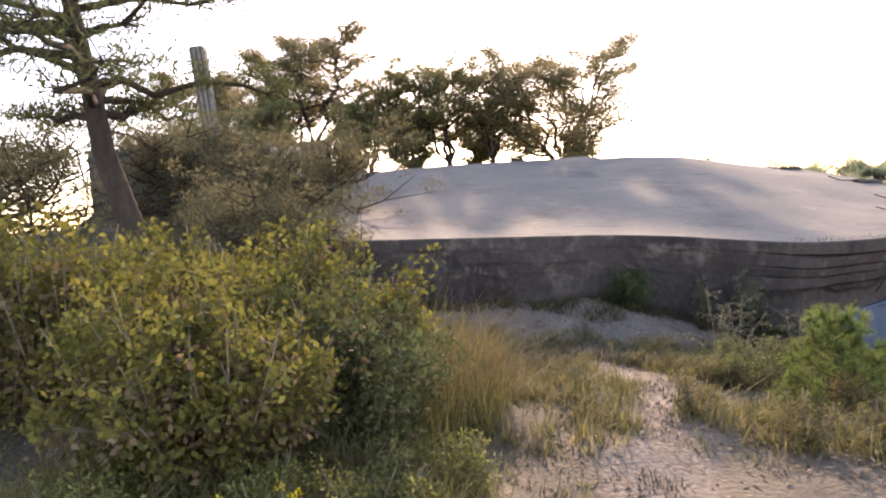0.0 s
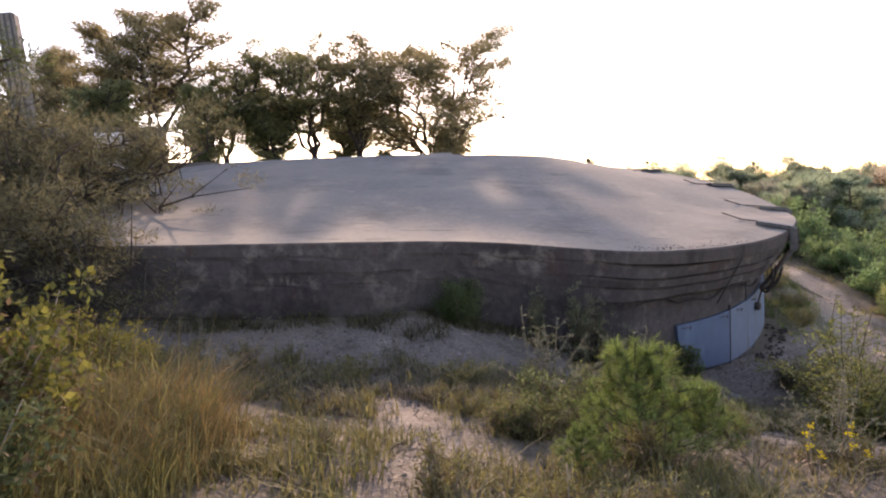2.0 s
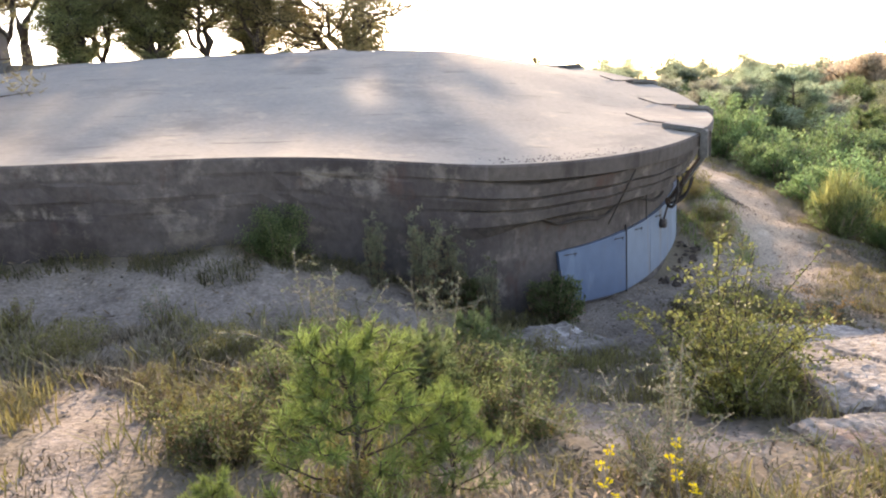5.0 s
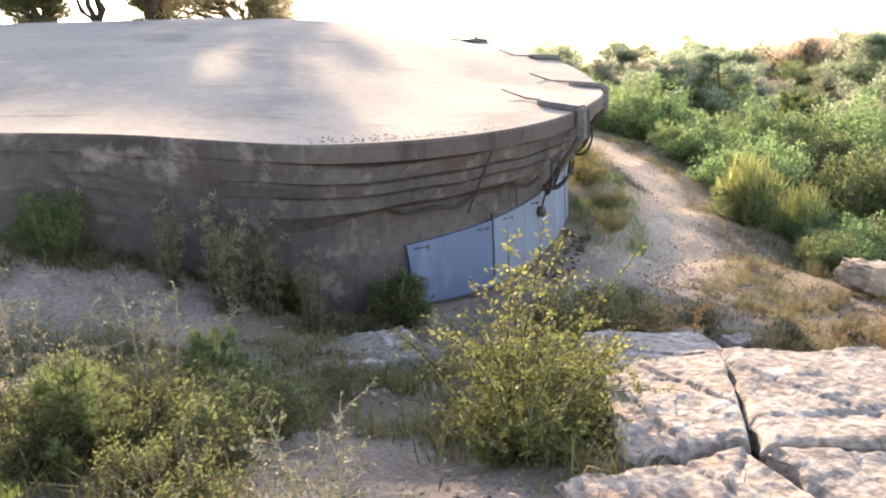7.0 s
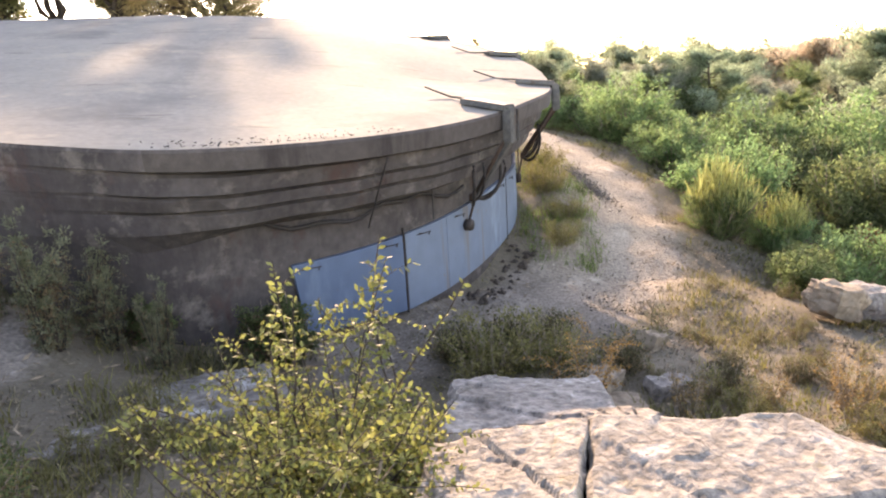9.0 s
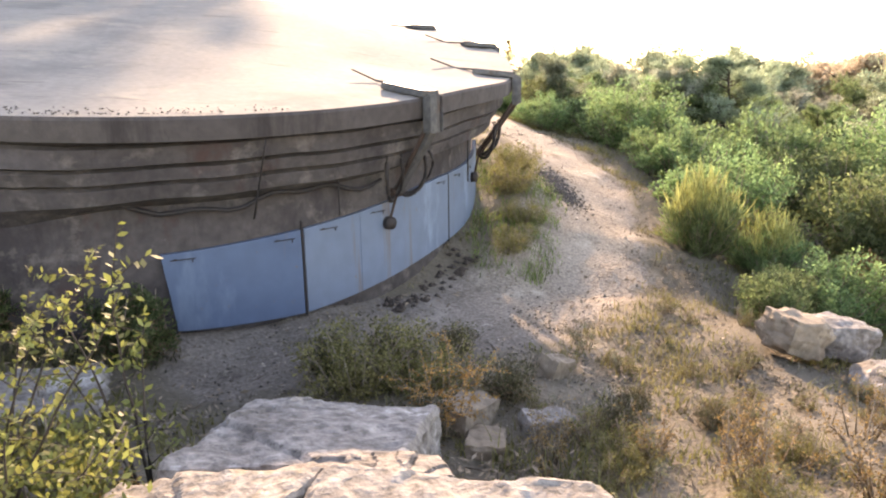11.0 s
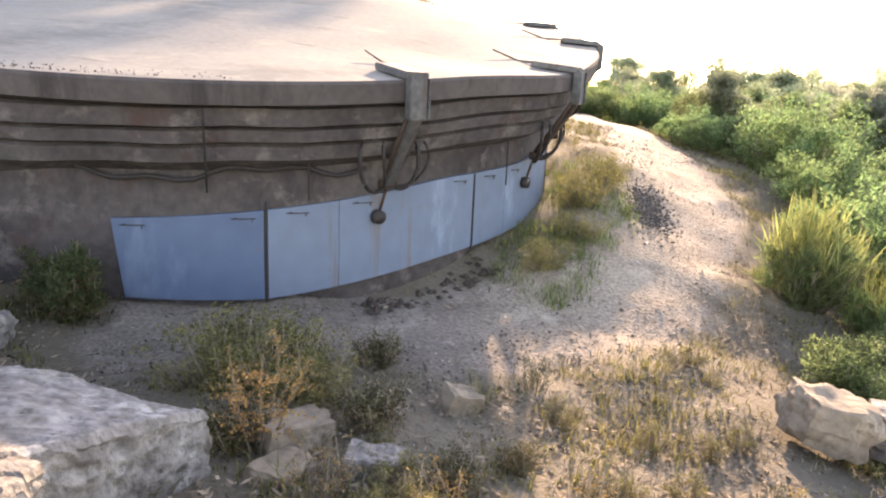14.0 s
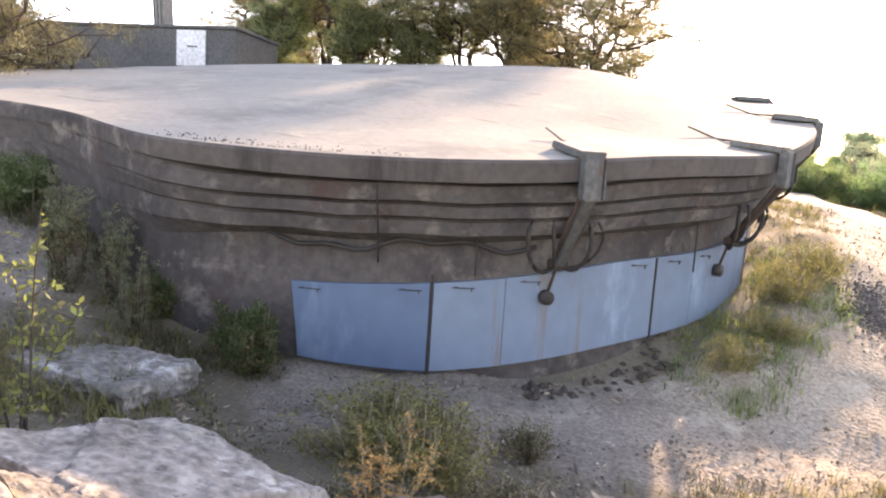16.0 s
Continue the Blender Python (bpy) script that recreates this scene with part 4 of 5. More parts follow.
def bush_meshes(seed, height, radius, stems, clumps, each, size, mat, slim=0.5, clump=0.2, twig=None, up=0.3, flat=0.8, low=0.25, dead=None):
    """Stems from the base, leaves in clumps about their ends, and withered ones within."""
    rng = np.random.default_rng(seed)
    t = Tubes()
    cs = []
    for s in range(stems):
        w = rng.random() * 6.283
        r = radius * rng.random() ** 0.5
        top = Vector((math.cos(w) * r, math.sin(w) * r, height * rng.uniform(0.6, 1.0) * (1 - 0.35 * (r / radius) ** 2)))
        base = Vector((math.cos(w) * r * 0.3, math.sin(w) * r * 0.3, -0.05))
        mid = base.lerp(top, 0.5) + Vector(rng.normal(size=3)) * 0.06 * height
        t.add([base, mid, top], [0.008 + 0.006 * height, 0.006, 0.003], 4)
        for _ in range(max(1, clumps // stems)):
            f = rng.uniform(low, 1.0)
            p = (base.lerp(mid, f * 2) if f < 0.5 else mid.lerp(top, f * 2 - 1)) + Vector(rng.normal(size=3)) * 0.10 * radius
            cs.append(p)
            if rng.random() < 0.5:
                t.add([mid, p], [0.004, 0.002], 3)
    cs = np.array([tuple(c) for c in cs])
    v = leaves(rng, cs, clump * rng.uniform(0.6, 1.3, len(cs)), each, size, slim, up, flat)
    v[..., 2] = np.maximum(v[..., 2], 0.0)
    out = [t.mesh("branchwork", twig or M_TWIG), quads("foliage", v, mat)]
    if dead:
        w = leaves(rng, cs * np.array([0.9, 0.9, 0.8]), clump * 1.2, max(4, int(each * dead)), size, slim, -0.2, flat)
        w[..., 2] = np.maximum(w[..., 2], 0.0)
        out.append(quads("withered_foliage", w, M_BROWN))
    return out


def cane_meshes(seed, height, radius, canes, shoots, leaf, mat, slim=0.55, gap=0.03, droop=0.5, twig=None, bare=0.25, thick=0.008, keep=0.9):
    """Arching canes with side shoots, and leaves set along both."""
    rng = np.random.default_rng(seed)
    t = Tubes()
    spots, ways = [], []

    def dress(pts, first):
        for p, q in zip(pts[first:], pts[first + 1:]):
            n = max(1, int((q - p).length / gap))
            for k in range(n):
                if rng.random() < keep:
                    spots.append(tuple(p.lerp(q, (k + rng.random()) / n)))
                    ways.append(tuple((q - p).normalized()))

    def arch(p, d, ln, sag, n, wob):
        pts = [p]
        for k in range(n):
            d = (d + Vector((0, 0, -sag / n)) + Vector(rng.normal(size=3)) * wob).normalized()
            pts.append(pts[-1] + d * ln / n)
        return pts

    for c in range(canes):
        w = 6.283 * (c + rng.uniform(-0.4, 0.4)) / canes
        f = rng.uniform(0.15, 1.0)
        lean = radius / height * f * 1.2
        ln = height * rng.uniform(0.6, 1.0) * (1.12 - 0.12 * f)
        pts = arch(Vector((math.cos(w) * 0.08 * radius, math.sin(w) * 0.08 * radius, -0.04)), Vector((math.cos(w) * lean, math.sin(w) * lean, 1)).normalized(), ln, droop * f, 9, 0.07)
        t.add(pts, [thick * (1 - 0.8 * k / 9) + 0.0012 for k in range(10)], 5)
        dress(pts, max(3, int(9 * bare) + 1))
        for b in range(shoots):
            k = int(rng.uniform(9 * bare, 9))
            h = rng.random() * 6.283
            sp = arch(pts[k], Vector((math.cos(h), math.sin(h), rng.uniform(0.1, 0.9))).normalized(), height * rng.uniform(0.10, 0.26), droop * 0.6, 4, 0.10)
            t.add(sp, [thick * 0.35, thick * 0.3, thick * 0.25, thick * 0.18, 0.001], 4)
            dress(sp, 0)
    p, a = np.array(spots), np.array(ways)
    n = len(p)
    side = np.cross(a, rng.normal(size=(n, 3)))
    side /= np.linalg.norm(side, axis=1)[:, None]
    a = side + a * 0.5 + np.array((0, 0, -0.1))
    a /= np.linalg.norm(a, axis=1)[:, None]
    b = np.cross(a, rng.normal(size=(n, 3)) + np.array((0, 0, 1.2)))
    b /= np.linalg.norm(b, axis=1)[:, None]
    s = (leaf * rng.uniform(0.55, 1.3, n))[:, None]
    v = np.stack([p, p + a * s * 0.5 + b * s * slim * 0.5, p + a * s, p + a * s * 0.5 - b * s * slim * 0.5], axis=1)
    v[..., 2] = np.maximum(v[..., 2], 0.0)
    return [t.mesh("branchwork", twig or M_TWIG), quads("foliage", v, mat)]


def seedling_meshes(seed, height, radius, whorls, mat, needle=0.06, dense=55):
    """A young pine: a stem, whorls of upswept branches, and brushes of long needles at their ends."""
    rng = np.random.default_rng(seed)
    t = Tubes()
    spots, ways, lens = [], [], []

    def brush(p, q, n):
        for k in range(n):
            f = rng.random()
            spots.append(tuple(p.lerp(q, f)))
            ways.append(tuple((q - p).normalized()))
            lens.append(needle * rng.uniform(0.6, 1.15))

    stem = [Vector((0.03 * math.sin(k * 1.3 + seed), 0.03 * math.cos(k * 1.7), height * k / 6 - 0.04)) for k in range(7)]
    t.add(stem, [0.016 * (1 - 0.75 * k / 6) for k in range(7)], 6)
    brush(stem[5], stem[6], dense * 2)
    for wl in range(whorls):
        f = 0.12 + 0.8 * wl / whorls
        k = min(5, int(f * 6))
        p = stem[k].lerp(stem[k + 1], f * 6 - k)
        for b in range(5):
            h = 6.283 * (b + rng.uniform(-0.3, 0.3)) / 5 + wl
            ln = radius * (1.12 - 0.98 * f) * rng.uniform(0.7, 1.1)
            d = Vector((math.cos(h), math.sin(h), 0.25 + 0.5 * f))
            q = [p, p + d * ln * 0.5, p + d * ln + Vector((0, 0, 0.22 * ln))]
            t.add(q, [0.007, 0.005, 0.003], 5)
            brush(q[0].lerp(q[1], 0.5), q[1], dense // 2)
            brush(q[1], q[2], dense)
            tip = q[2] + Vector((d.x * 0.3, d.y * 0.3, 0.9)) * 0.08
            t.add([q[2], tip], [0.004, 0.003], 4)
            brush(q[2], tip, dense)
            for _ in range(3):
                m = q[1].lerp(q[2], rng.random())
                e = m + (Vector((math.cos(h + rng.normal()), math.sin(h + rng.normal()), 0.5)) * ln * 0.35)
                t.add([m, e], [0.004, 0.002], 4)
                brush(m.lerp(e, 0.3), e, dense)
    p, a, s = np.array(spots), np.array(ways), np.array(lens)[:, None]
    n = len(p)
    side = np.cross(a, rng.normal(size=(n, 3)))
    side /= np.linalg.norm(side, axis=1)[:, None]
    d = side + a * rng.uniform(0.5, 1.2, n)[:, None]
    d /= np.linalg.norm(d, axis=1)[:, None]
    b = np.cross(d, rng.normal(size=(n, 3)))
    b *= 0.0021 / np.linalg.norm(b, axis=1)[:, None]
    v = np.stack([p - b, p + b, p + d * s + b * 0.4, p + d * s - b * 0.4], axis=1)
    return [t.mesh("branchwork", M_BARK), quads("foliage", v, mat)]


def bush(name, label, meshes, x, y, rz=0, sc=1.0, category="shrub", group="", dz=0.0):
    return place(name, label, category, meshes, x, y, float(ground_z(x, y)) + dz, rz, sc, group, ("branchwork", "foliage", "withered_foliage"))


BRAMBLE = bush_meshes(31, 1.45, 1.05, 70, 420, 34, 0.055, M_BRAMBLE, 0.6, 0.14, dead=0.5)
BRAMBLE2 = bush_meshes(37, 1.25, 1.0, 60, 360, 48, 0.06, M_LEAFM, 0.4, 0.14, up=0.8)
for x, y, v, rz, sc in ((-1.65, 4.1, BRAMBLE, 0, 1.0), (-2.9, 5.7, BRAMBLE, 120, 1.05), (-3.3, 3.6, BRAMBLE, 200, 1.0), (-2.0, 2.6, BRAMBLE, 60, 0.85)):
    bush("leafy_shrub", "dense yellow-green leafy shrub with brown stems", v, x, y, rz, sc, group="leafy shrubs by the path")
bush("leafy_shrub", "brownish shrub with bare twigs beside tall grass", BRAMBLE, -1.35, 6.35, 80, 0.62, group="leafy shrubs by the path")
DARKB = bush_meshes(32, 0.95, 0.62, 30, 180, 80, 0.045, M_LEAFD, 0.4, 0.15)
SHADY = bush_meshes(132, 1.0, 0.62, 30, 180, 80, 0.045, M_DEEP, 0.4, 0.15, dead=0.15)
bush("dark_shrub", "dark green shrub in the shade of the leafy ones", SHADY, -1.2, 3.1, 0, 1.05)
IVY = bush_meshes(232, 0.8, 0.34, 26, 170, 60, 0.045, M_LEAFD, 0.45, 0.09, up=0.6, low=0.05, dead=0.2)
bush("dark_shrub", "upright dark green shrub at the foot of the wall", IVY, 5.95, 9.35, 90, 0.95)
bush("dark_shrub", "dark green shrub against the wall", DARKB, 2.75, 9.6, 190, 0.75)
bush("dark_shrub", "dark green shrub against the wall", IVY, 4.9, 9.35, 190, 0.72)
PINELET = seedling_meshes(48, 0.95, 0.46, 7, M_NEEDLE, 0.075, 48)
SEED = seedling_meshes(33, 0.85, 0.42, 7, M_LEAFD, 0.065, 46)
bush("young_pine", "bright green young pine with long soft needles", PINELET, 2.95, 4.58, 0, 1.05, dz=-0.05)
bush("young_pine", "bright green young pine with long soft needles", PINELET, 3.4, 4.5, 80, 0.62)
bush("young_pine", "small bright green young pine close to the ground", PINELET, 2.35, 4.2, 200, 0.42)
DEADW = cane_meshes(140, 0.5, 0.5, 12, 5, 0.02, M_BROWN, 0.5, 0.03, 0.7, M_TWIG, 0.3, 0.008, 0.08)
bush("dead_branches", "bare grey dead branches lying under young pines", DEADW, 3.1, 4.35, 0, 0.9)
bush("dead_branches", "bare grey dead branches lying under young pines", DEADW, 3.7, 4.3, 110, 0.7)
bush("young_pine", "small dark young pine", SEED, 4.15, 6.65, 140, 0.75)
bush("young_pine", "small dark young pine", SEED, 3.55, 5.7, 210, 0.7)
bush("dead_branches", "bare grey twigs reaching out of leafy shrubs", DEADW, -0.95, 6.1, 40, 1.6)
THORN = cane_meshes(34, 1.05, 0.75, 14, 11, 0.027, M_GREY, 0.5, 0.009, 0.9, M_TWIG, 0.06, 0.007)
THICKET = bush_meshes(150, 0.55, 0.52, 30, 210, 40, 0.034, M_LEAFD, 0.4, 0.10, up=0.5, low=0.03, dead=0.25)
for x, y, rz, sc in ((3.6, 6.1, 0, 1.0), (4.05, 5.85, 70, 0.9), (3.3, 5.75, 140, 0.85), (4.35, 6.45, 200, 0.8), (2.3, 5.2, 30, 0.75), (2.65, 5.75, 260, 0.85), (3.95, 5.2, 310, 0.7)):
    bush("low_shrub", "low dense dark green shrub between young pines", THICKET, x, y, rz, sc, group="low shrubs between the pines")
bush("thorny_shrub", "thin grey-green thorny shrub with bare twigs", THORN, 3.0, 6.8, 0, 1.0)
bush("thorny_shrub", "thin grey-green thorny shrub", THORN, 4.5, 4.5, 100, 0.8)
bush("thorny_shrub", "thin grey-green thorny shrub", THORN, 3.8, 6.5, 200, 0.9)
WEED = bush_meshes(38, 1.3, 0.3, 12, 190, 34, 0.035, M_GREY, 0.3, 0.055, up=1.0, twig=M_BARK, dead=0.3, low=0.04)
for x, y, rz, sc in ((4.2, 8.85, 0, 1.0), (4.55, 9.1, 90, 0.85), (3.7, 9.2, 40, 0.75), (5.0, 8.95, 200, 0.7)):
    bush("tall_weed", "tall grey seeding weed against the wall", WEED, x, y, rz, sc, "weed", "weeds along the wall")
YEL = cane_meshes(35, 1.6, 0.85, 17, 11, 0.044, M_LEAF, 0.5, 0.016, 0.75, M_BARK, 0.15, 0.009)
bush("yellow_shrub", "sparse yellow-green shrub with small leaves", YEL, 6.12, 6.05, 0, 0.86)
LANKY = cane_meshes(135, 1.45, 0.30, 4, 6, 0.055, M_LEAF, 0.5, 0.022, 0.35, M_BARK, 0.25, 0.009)
bush("yellow_shrub", "tall lean yellow-green shrub with a few long shoots", LANKY, 6.62, 6.72, 40, 1.0)
bush("yellow_shrub", "small yellow-green shrub with small leaves", YEL, 5.8, 5.75, 230, 0.7)
LOWB = bush_meshes(39, 0.5, 0.5, 26, 170, 30, 0.035, M_LEAF, 0.45, 0.1, low=0.1)
bush("low_shrub", "low tangled yellow-green shrub round the stems", LOWB, 5.95, 5.75, 0, 1.1)
bush("low_shrub", "low tangled yellow-green shrub round the stems", LOWB, 6.25, 6.2, 130, 1.3)
for x, y, rz, sc in ((-1.0, 2.05, 0, 0.75), (-1.55, 1.95, 70, 0.8), (-0.62, 2.45, 140, 0.7), (-2.2, 1.9, 220, 0.8)):
    bush("low_shrub", "low yellow-green growth before the leafy shrubs", LOWB, x, y, rz, sc, group="low growth by the path")
FERN = cane_meshes(36, 0.85, 0.55, 7, 13, 0.026, M_RED, 0.55, 0.008, 0.9, M_TWIG, 0.3, 0.006)
bush("dry_fern", "reddish-brown withered plant between stones", FERN, 8.36, 7.66, 0, 0.88, "plant")
bush("dry_fern", "reddish-brown withered plant on the outcrop", FERN, 6.55, 6.25, 0, 0.45, "plant")
OLIVE = bush_meshes(40, 0.55, 0.5, 26, 170, 34, 0.035, M_GRASS, 0.35, 0.1, low=0.1)
for x, y, rz, sc in ((7.75, 8.6, 0, 1.1), (8.3, 8.4, 90, 1.0), (10.1, 11.9, 0, 0.7), (10.5, 12.6, 100, 0.7), (9.3, 6.9, 30, 0.5), (9.9, 6.3, 200, 0.55), (10.6, 7.0, 80, 0.45), (11.2, 5.9, 0, 0.6), (10.6, 13.6, 10, 1.0), (11.0, 14.6, 70, 0.9), (1.0, 7.3, 0, 0.6), (-0.7, 7.4, 80, 0.7), (2.2, 7.0, 140, 0.6)):
    bush("low_shrub", "low olive-green tangled shrub in dry turf", OLIVE, x, y, rz, sc, group="low shrubs in the turf")
BROOM = bush_meshes(45, 1.0, 0.62, 60, 300, 26, 0.16, M_LEAFM, 0.08, 0.07, up=1.6, low=0.1)
GROWTH = bush_meshes(49, 1.25, 0.55, 70, 150, 6, 0.36, M_SHOOT, 0.045, 0.04, up=3.2, low=0.6)[1]
for x, y, rz, sc in ((13.35, 12.6, 0, 1.0), (14.2, 12.2, 70, 0.85)):
    place("broom_shrub", "upright pale green broom with spiky shoots", "shrub", BROOM + [GROWTH], x, y, float(ground_z(x, y)), rz, sc, "", ("branchwork", "foliage", "green_growth"))
for i, (x, y, v, sc) in enumerate([(12.75, 10.2, DARKB, 0.8), (13.5, 10.9, DARKB, 0.8), (14.3, 11.0, BRAMBLE2, 0.9), (14.8, 14.2, BRAMBLE2, 1.2), (15.2, 16.6, BRAMBLE2, 1.1), (15.6, 19.5, BRAMBLE2, 1.5), (16.6, 13.0, DARKB, 1.9), (17.5, 17.0, BRAMBLE2, 1.5), (14.2, 22.5, DARKB, 1.7), (16.0, 24.0, BRAMBLE2, 1.5), (18.5, 21.0, DARKB, 2.4), (13.6, 20.5, BRAMBLE2, 0.8), (16.0, 11.0, DARKB, 1.5), (18.6, 14.2, BRAMBLE2, 1.5), (17.3, 15.2, DARKB, 1.6), (20.0, 16.2, BRAMBLE2, 1.9), (18.8, 12.2, DARKB, 1.9), (21.0, 13.5, BRAMBLE2, 1.8), (17.4, 10.4, BRAMBLE2, 1.3)]):
    bush("green_shrub", "rounded green shrub at the edge of the wood", v, x, y, 47 * i, sc, group="shrubs by the track")
for i, (x, y, sc) in enumerate([(3.4, 24.9, 0.7), (-0.4, 25.0, 0.6), (-2.8, 25.2, 0.9)]):
    bush("dark_shrub", "dark undergrowth beneath the pines", DARKB, x, y, 60 * i, sc, group="undergrowth behind the casemate")
FLOWER = bush_meshes(46, 0.5, 0.12, 4, 8, 12, 0.018, M_FLOWER, 0.8, 0.022, low=0.85)
for x, y in ((-1.35, 1.75), (-1.1, 1.6), (-1.55, 1.55), (4.08, 4.16), (4.45, 4.2)):
    bush("yellow_flower", "thin-stemmed plant with small yellow flowers", FLOWER, x, y, 40 * x, 1.0, "flower", "yellow flowers in the turf")


# these crowns carry haze in their leaf colour; no air volume is used
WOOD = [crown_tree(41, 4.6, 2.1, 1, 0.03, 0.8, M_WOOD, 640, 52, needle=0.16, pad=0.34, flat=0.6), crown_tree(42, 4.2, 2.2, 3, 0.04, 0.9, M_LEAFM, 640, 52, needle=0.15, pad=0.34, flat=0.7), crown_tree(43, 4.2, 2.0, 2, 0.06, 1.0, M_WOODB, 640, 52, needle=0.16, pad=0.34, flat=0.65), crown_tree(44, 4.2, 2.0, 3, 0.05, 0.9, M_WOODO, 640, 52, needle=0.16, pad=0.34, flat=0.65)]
rng = np.random.default_rng(8)
for i in range(110):
    az, dist = radians(rng.uniform(8, 66)), rng.uniform(21, 62)
    x, y = 6 + dist * math.sin(az), 3 + dist * math.cos(az)
    if x < 13 + max(0, 24 - y) * 0.2:
        continue
    z = float(ground_z(x, y))
    want = 1.15 + rng.normal() * 0.5 - (0.8 if 0.66 < az < 0.82 and dist > 24 else 0)
    sc = max(0.45, min(2.6, (want - z) / 4.4))
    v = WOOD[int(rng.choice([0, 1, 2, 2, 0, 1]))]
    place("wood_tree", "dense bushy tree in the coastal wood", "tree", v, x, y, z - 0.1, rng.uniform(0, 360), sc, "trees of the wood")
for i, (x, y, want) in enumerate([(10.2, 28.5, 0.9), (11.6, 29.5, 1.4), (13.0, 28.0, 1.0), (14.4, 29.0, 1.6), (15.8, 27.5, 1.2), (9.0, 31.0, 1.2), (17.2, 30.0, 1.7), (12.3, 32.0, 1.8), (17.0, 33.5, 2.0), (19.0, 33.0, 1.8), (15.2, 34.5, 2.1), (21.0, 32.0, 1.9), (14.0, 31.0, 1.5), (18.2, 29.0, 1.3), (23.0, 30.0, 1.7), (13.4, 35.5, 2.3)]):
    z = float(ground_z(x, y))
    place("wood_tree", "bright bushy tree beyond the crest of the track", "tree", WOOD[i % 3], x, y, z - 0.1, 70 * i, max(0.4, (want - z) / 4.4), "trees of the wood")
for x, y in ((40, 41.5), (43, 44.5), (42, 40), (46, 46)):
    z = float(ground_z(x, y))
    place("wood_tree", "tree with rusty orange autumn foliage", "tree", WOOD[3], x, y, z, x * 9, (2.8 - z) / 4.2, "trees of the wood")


# ---- grass and gravel ----


def grass(name, label, x, y, h, mat, seed, blades=9, wide=0.012, spread=0.06):
    rng = np.random.default_rng(seed)
    n = len(x)
    X = np.repeat(x, blades) + rng.normal(size=n * blades) * spread
    Y = np.repeat(y, blades) + rng.normal(size=n * blades) * spread
    H = np.repeat(h, blades) * rng.uniform(0.4, 1.15, n * blades)
    Z = ground_z(X, Y)
    w = rng.random(n * blades) * 6.283
    side = np.stack([np.cos(w), np.sin(w), 0 * w], axis=1) * wide
    bend = np.stack([-np.sin(w), np.cos(w), 0 * w], axis=1) * (H * rng.uniform(0.25, 1.5, n * blades))[:, None]
    p = np.stack([X, Y, Z - 0.01], axis=1)
    mid = p + bend * 0.3 + np.stack([0 * w, 0 * w, H * 0.6], axis=1)
    tip = p + bend + np.stack([0 * w, 0 * w, H], axis=1)
    v = np.concatenate([np.stack([p - side, p + side, mid + side * 0.7, mid - side * 0.7], axis=1), np.stack([mid - side * 0.7, mid + side * 0.7, tip + side * 0.1, tip - side * 0.1], axis=1)])
    tagged(new(name, quads(name, v, mat)), label, "grass", kind="stuff")


def scatter(seed, n, x0, x1, y0, y1, keep):
    rng = np.random.default_rng(seed)
    x, y = rng.uniform(x0, x1, n), rng.uniform(y0, y1, n)
    under = (np.hypot(x - CX, y - CY) < 5.3) | ((y > 9.9) & (x < 7.0))
    k = keep(x, y, rng) & ~under
    return x[k], y[k], rng


patch = lambda x, y: np.sin(1.7 * x + 0.5 * y + 1) * np.sin(1.4 * y - 0.8 * x) + 0.5 * np.sin(3.9 * x) * np.sin(3.3 * y + 1)
x, y, rng = scatter(51, 16000, -4, 16, -1, 22, lambda x, y, r: (path_distance(x, y) > 0.75 + 0.3 * r.random(len(x))) & (patch(x, y) > -0.15))
grass("turf", "patchy green and brown turf", x, y, rng.uniform(0.03, 0.14, len(x)), M_GRASS, 52, 10, 0.007)
x, y, rng = scatter(53, 17000, -4, 16, -1, 22, lambda x, y, r: (path_distance(x, y) > 0.7 + 0.3 * r.random(len(x))) & (patch(x, y) < 0.25) & (value_noise(x * 1.7, y * 1.7, 9) + 0.6 * value_noise(x * 4.1, y * 4.1, 10) > -0.1))
grass("dry_turf", "dry straw-coloured grass", x, y, rng.uniform(0.015, 0.065, len(x)), M_DRY, 54, 10, 0.006)
x, y, rng = scatter(55, 650, -1.2, 0.7, 3.8, 6.3, lambda x, y, r: np.hypot((x + 0.6) / 0.6, (y - 4.9) / 1.1) < 1)
grass("tall_dry_grass", "tall orange-tinted dry grass by the shrub", x, y, rng.uniform(0.2, 0.58, len(x)) * (1 + 0.4 * value_noise(x * 2.5, y * 2.5, 21)), M_STRAW, 56, 12, 0.004, 0.08)
x, y, rng = scatter(57, 700, -1.2, 0.7, 3.0, 6.3, lambda x, y, r: np.hypot((x + 0.68) / 0.6, (y - 4.4) / 1.3) < 1)
grass("tall_green_grass", "tall green grass by the shrub", x, y, rng.uniform(0.25, 0.68, len(x)) * (1 + 0.4 * value_noise(x * 2.5, y * 2.5, 22)), M_GRASS, 58, 14, 0.004, 0.08)
x, y, rng = scatter(159, 420, -2.8, -0.45, 1.5, 2.7, lambda x, y, r: value_noise(x * 2.2, y * 2.2, 61) > -0.5)
grass("verge_grass", "green grass before the leafy shrubs", x, y, rng.uniform(0.1, 0.34, len(x)), M_GRASS, 160, 12, 0.004, 0.07)
x, y, rng = scatter(59, 330, 9.6, 11.3, 11.2, 15.6, lambda x, y, r: (np.hypot(x - CX, y - CY) > 5.5) & (np.hypot(x - CX, y - CY) < 6.7))
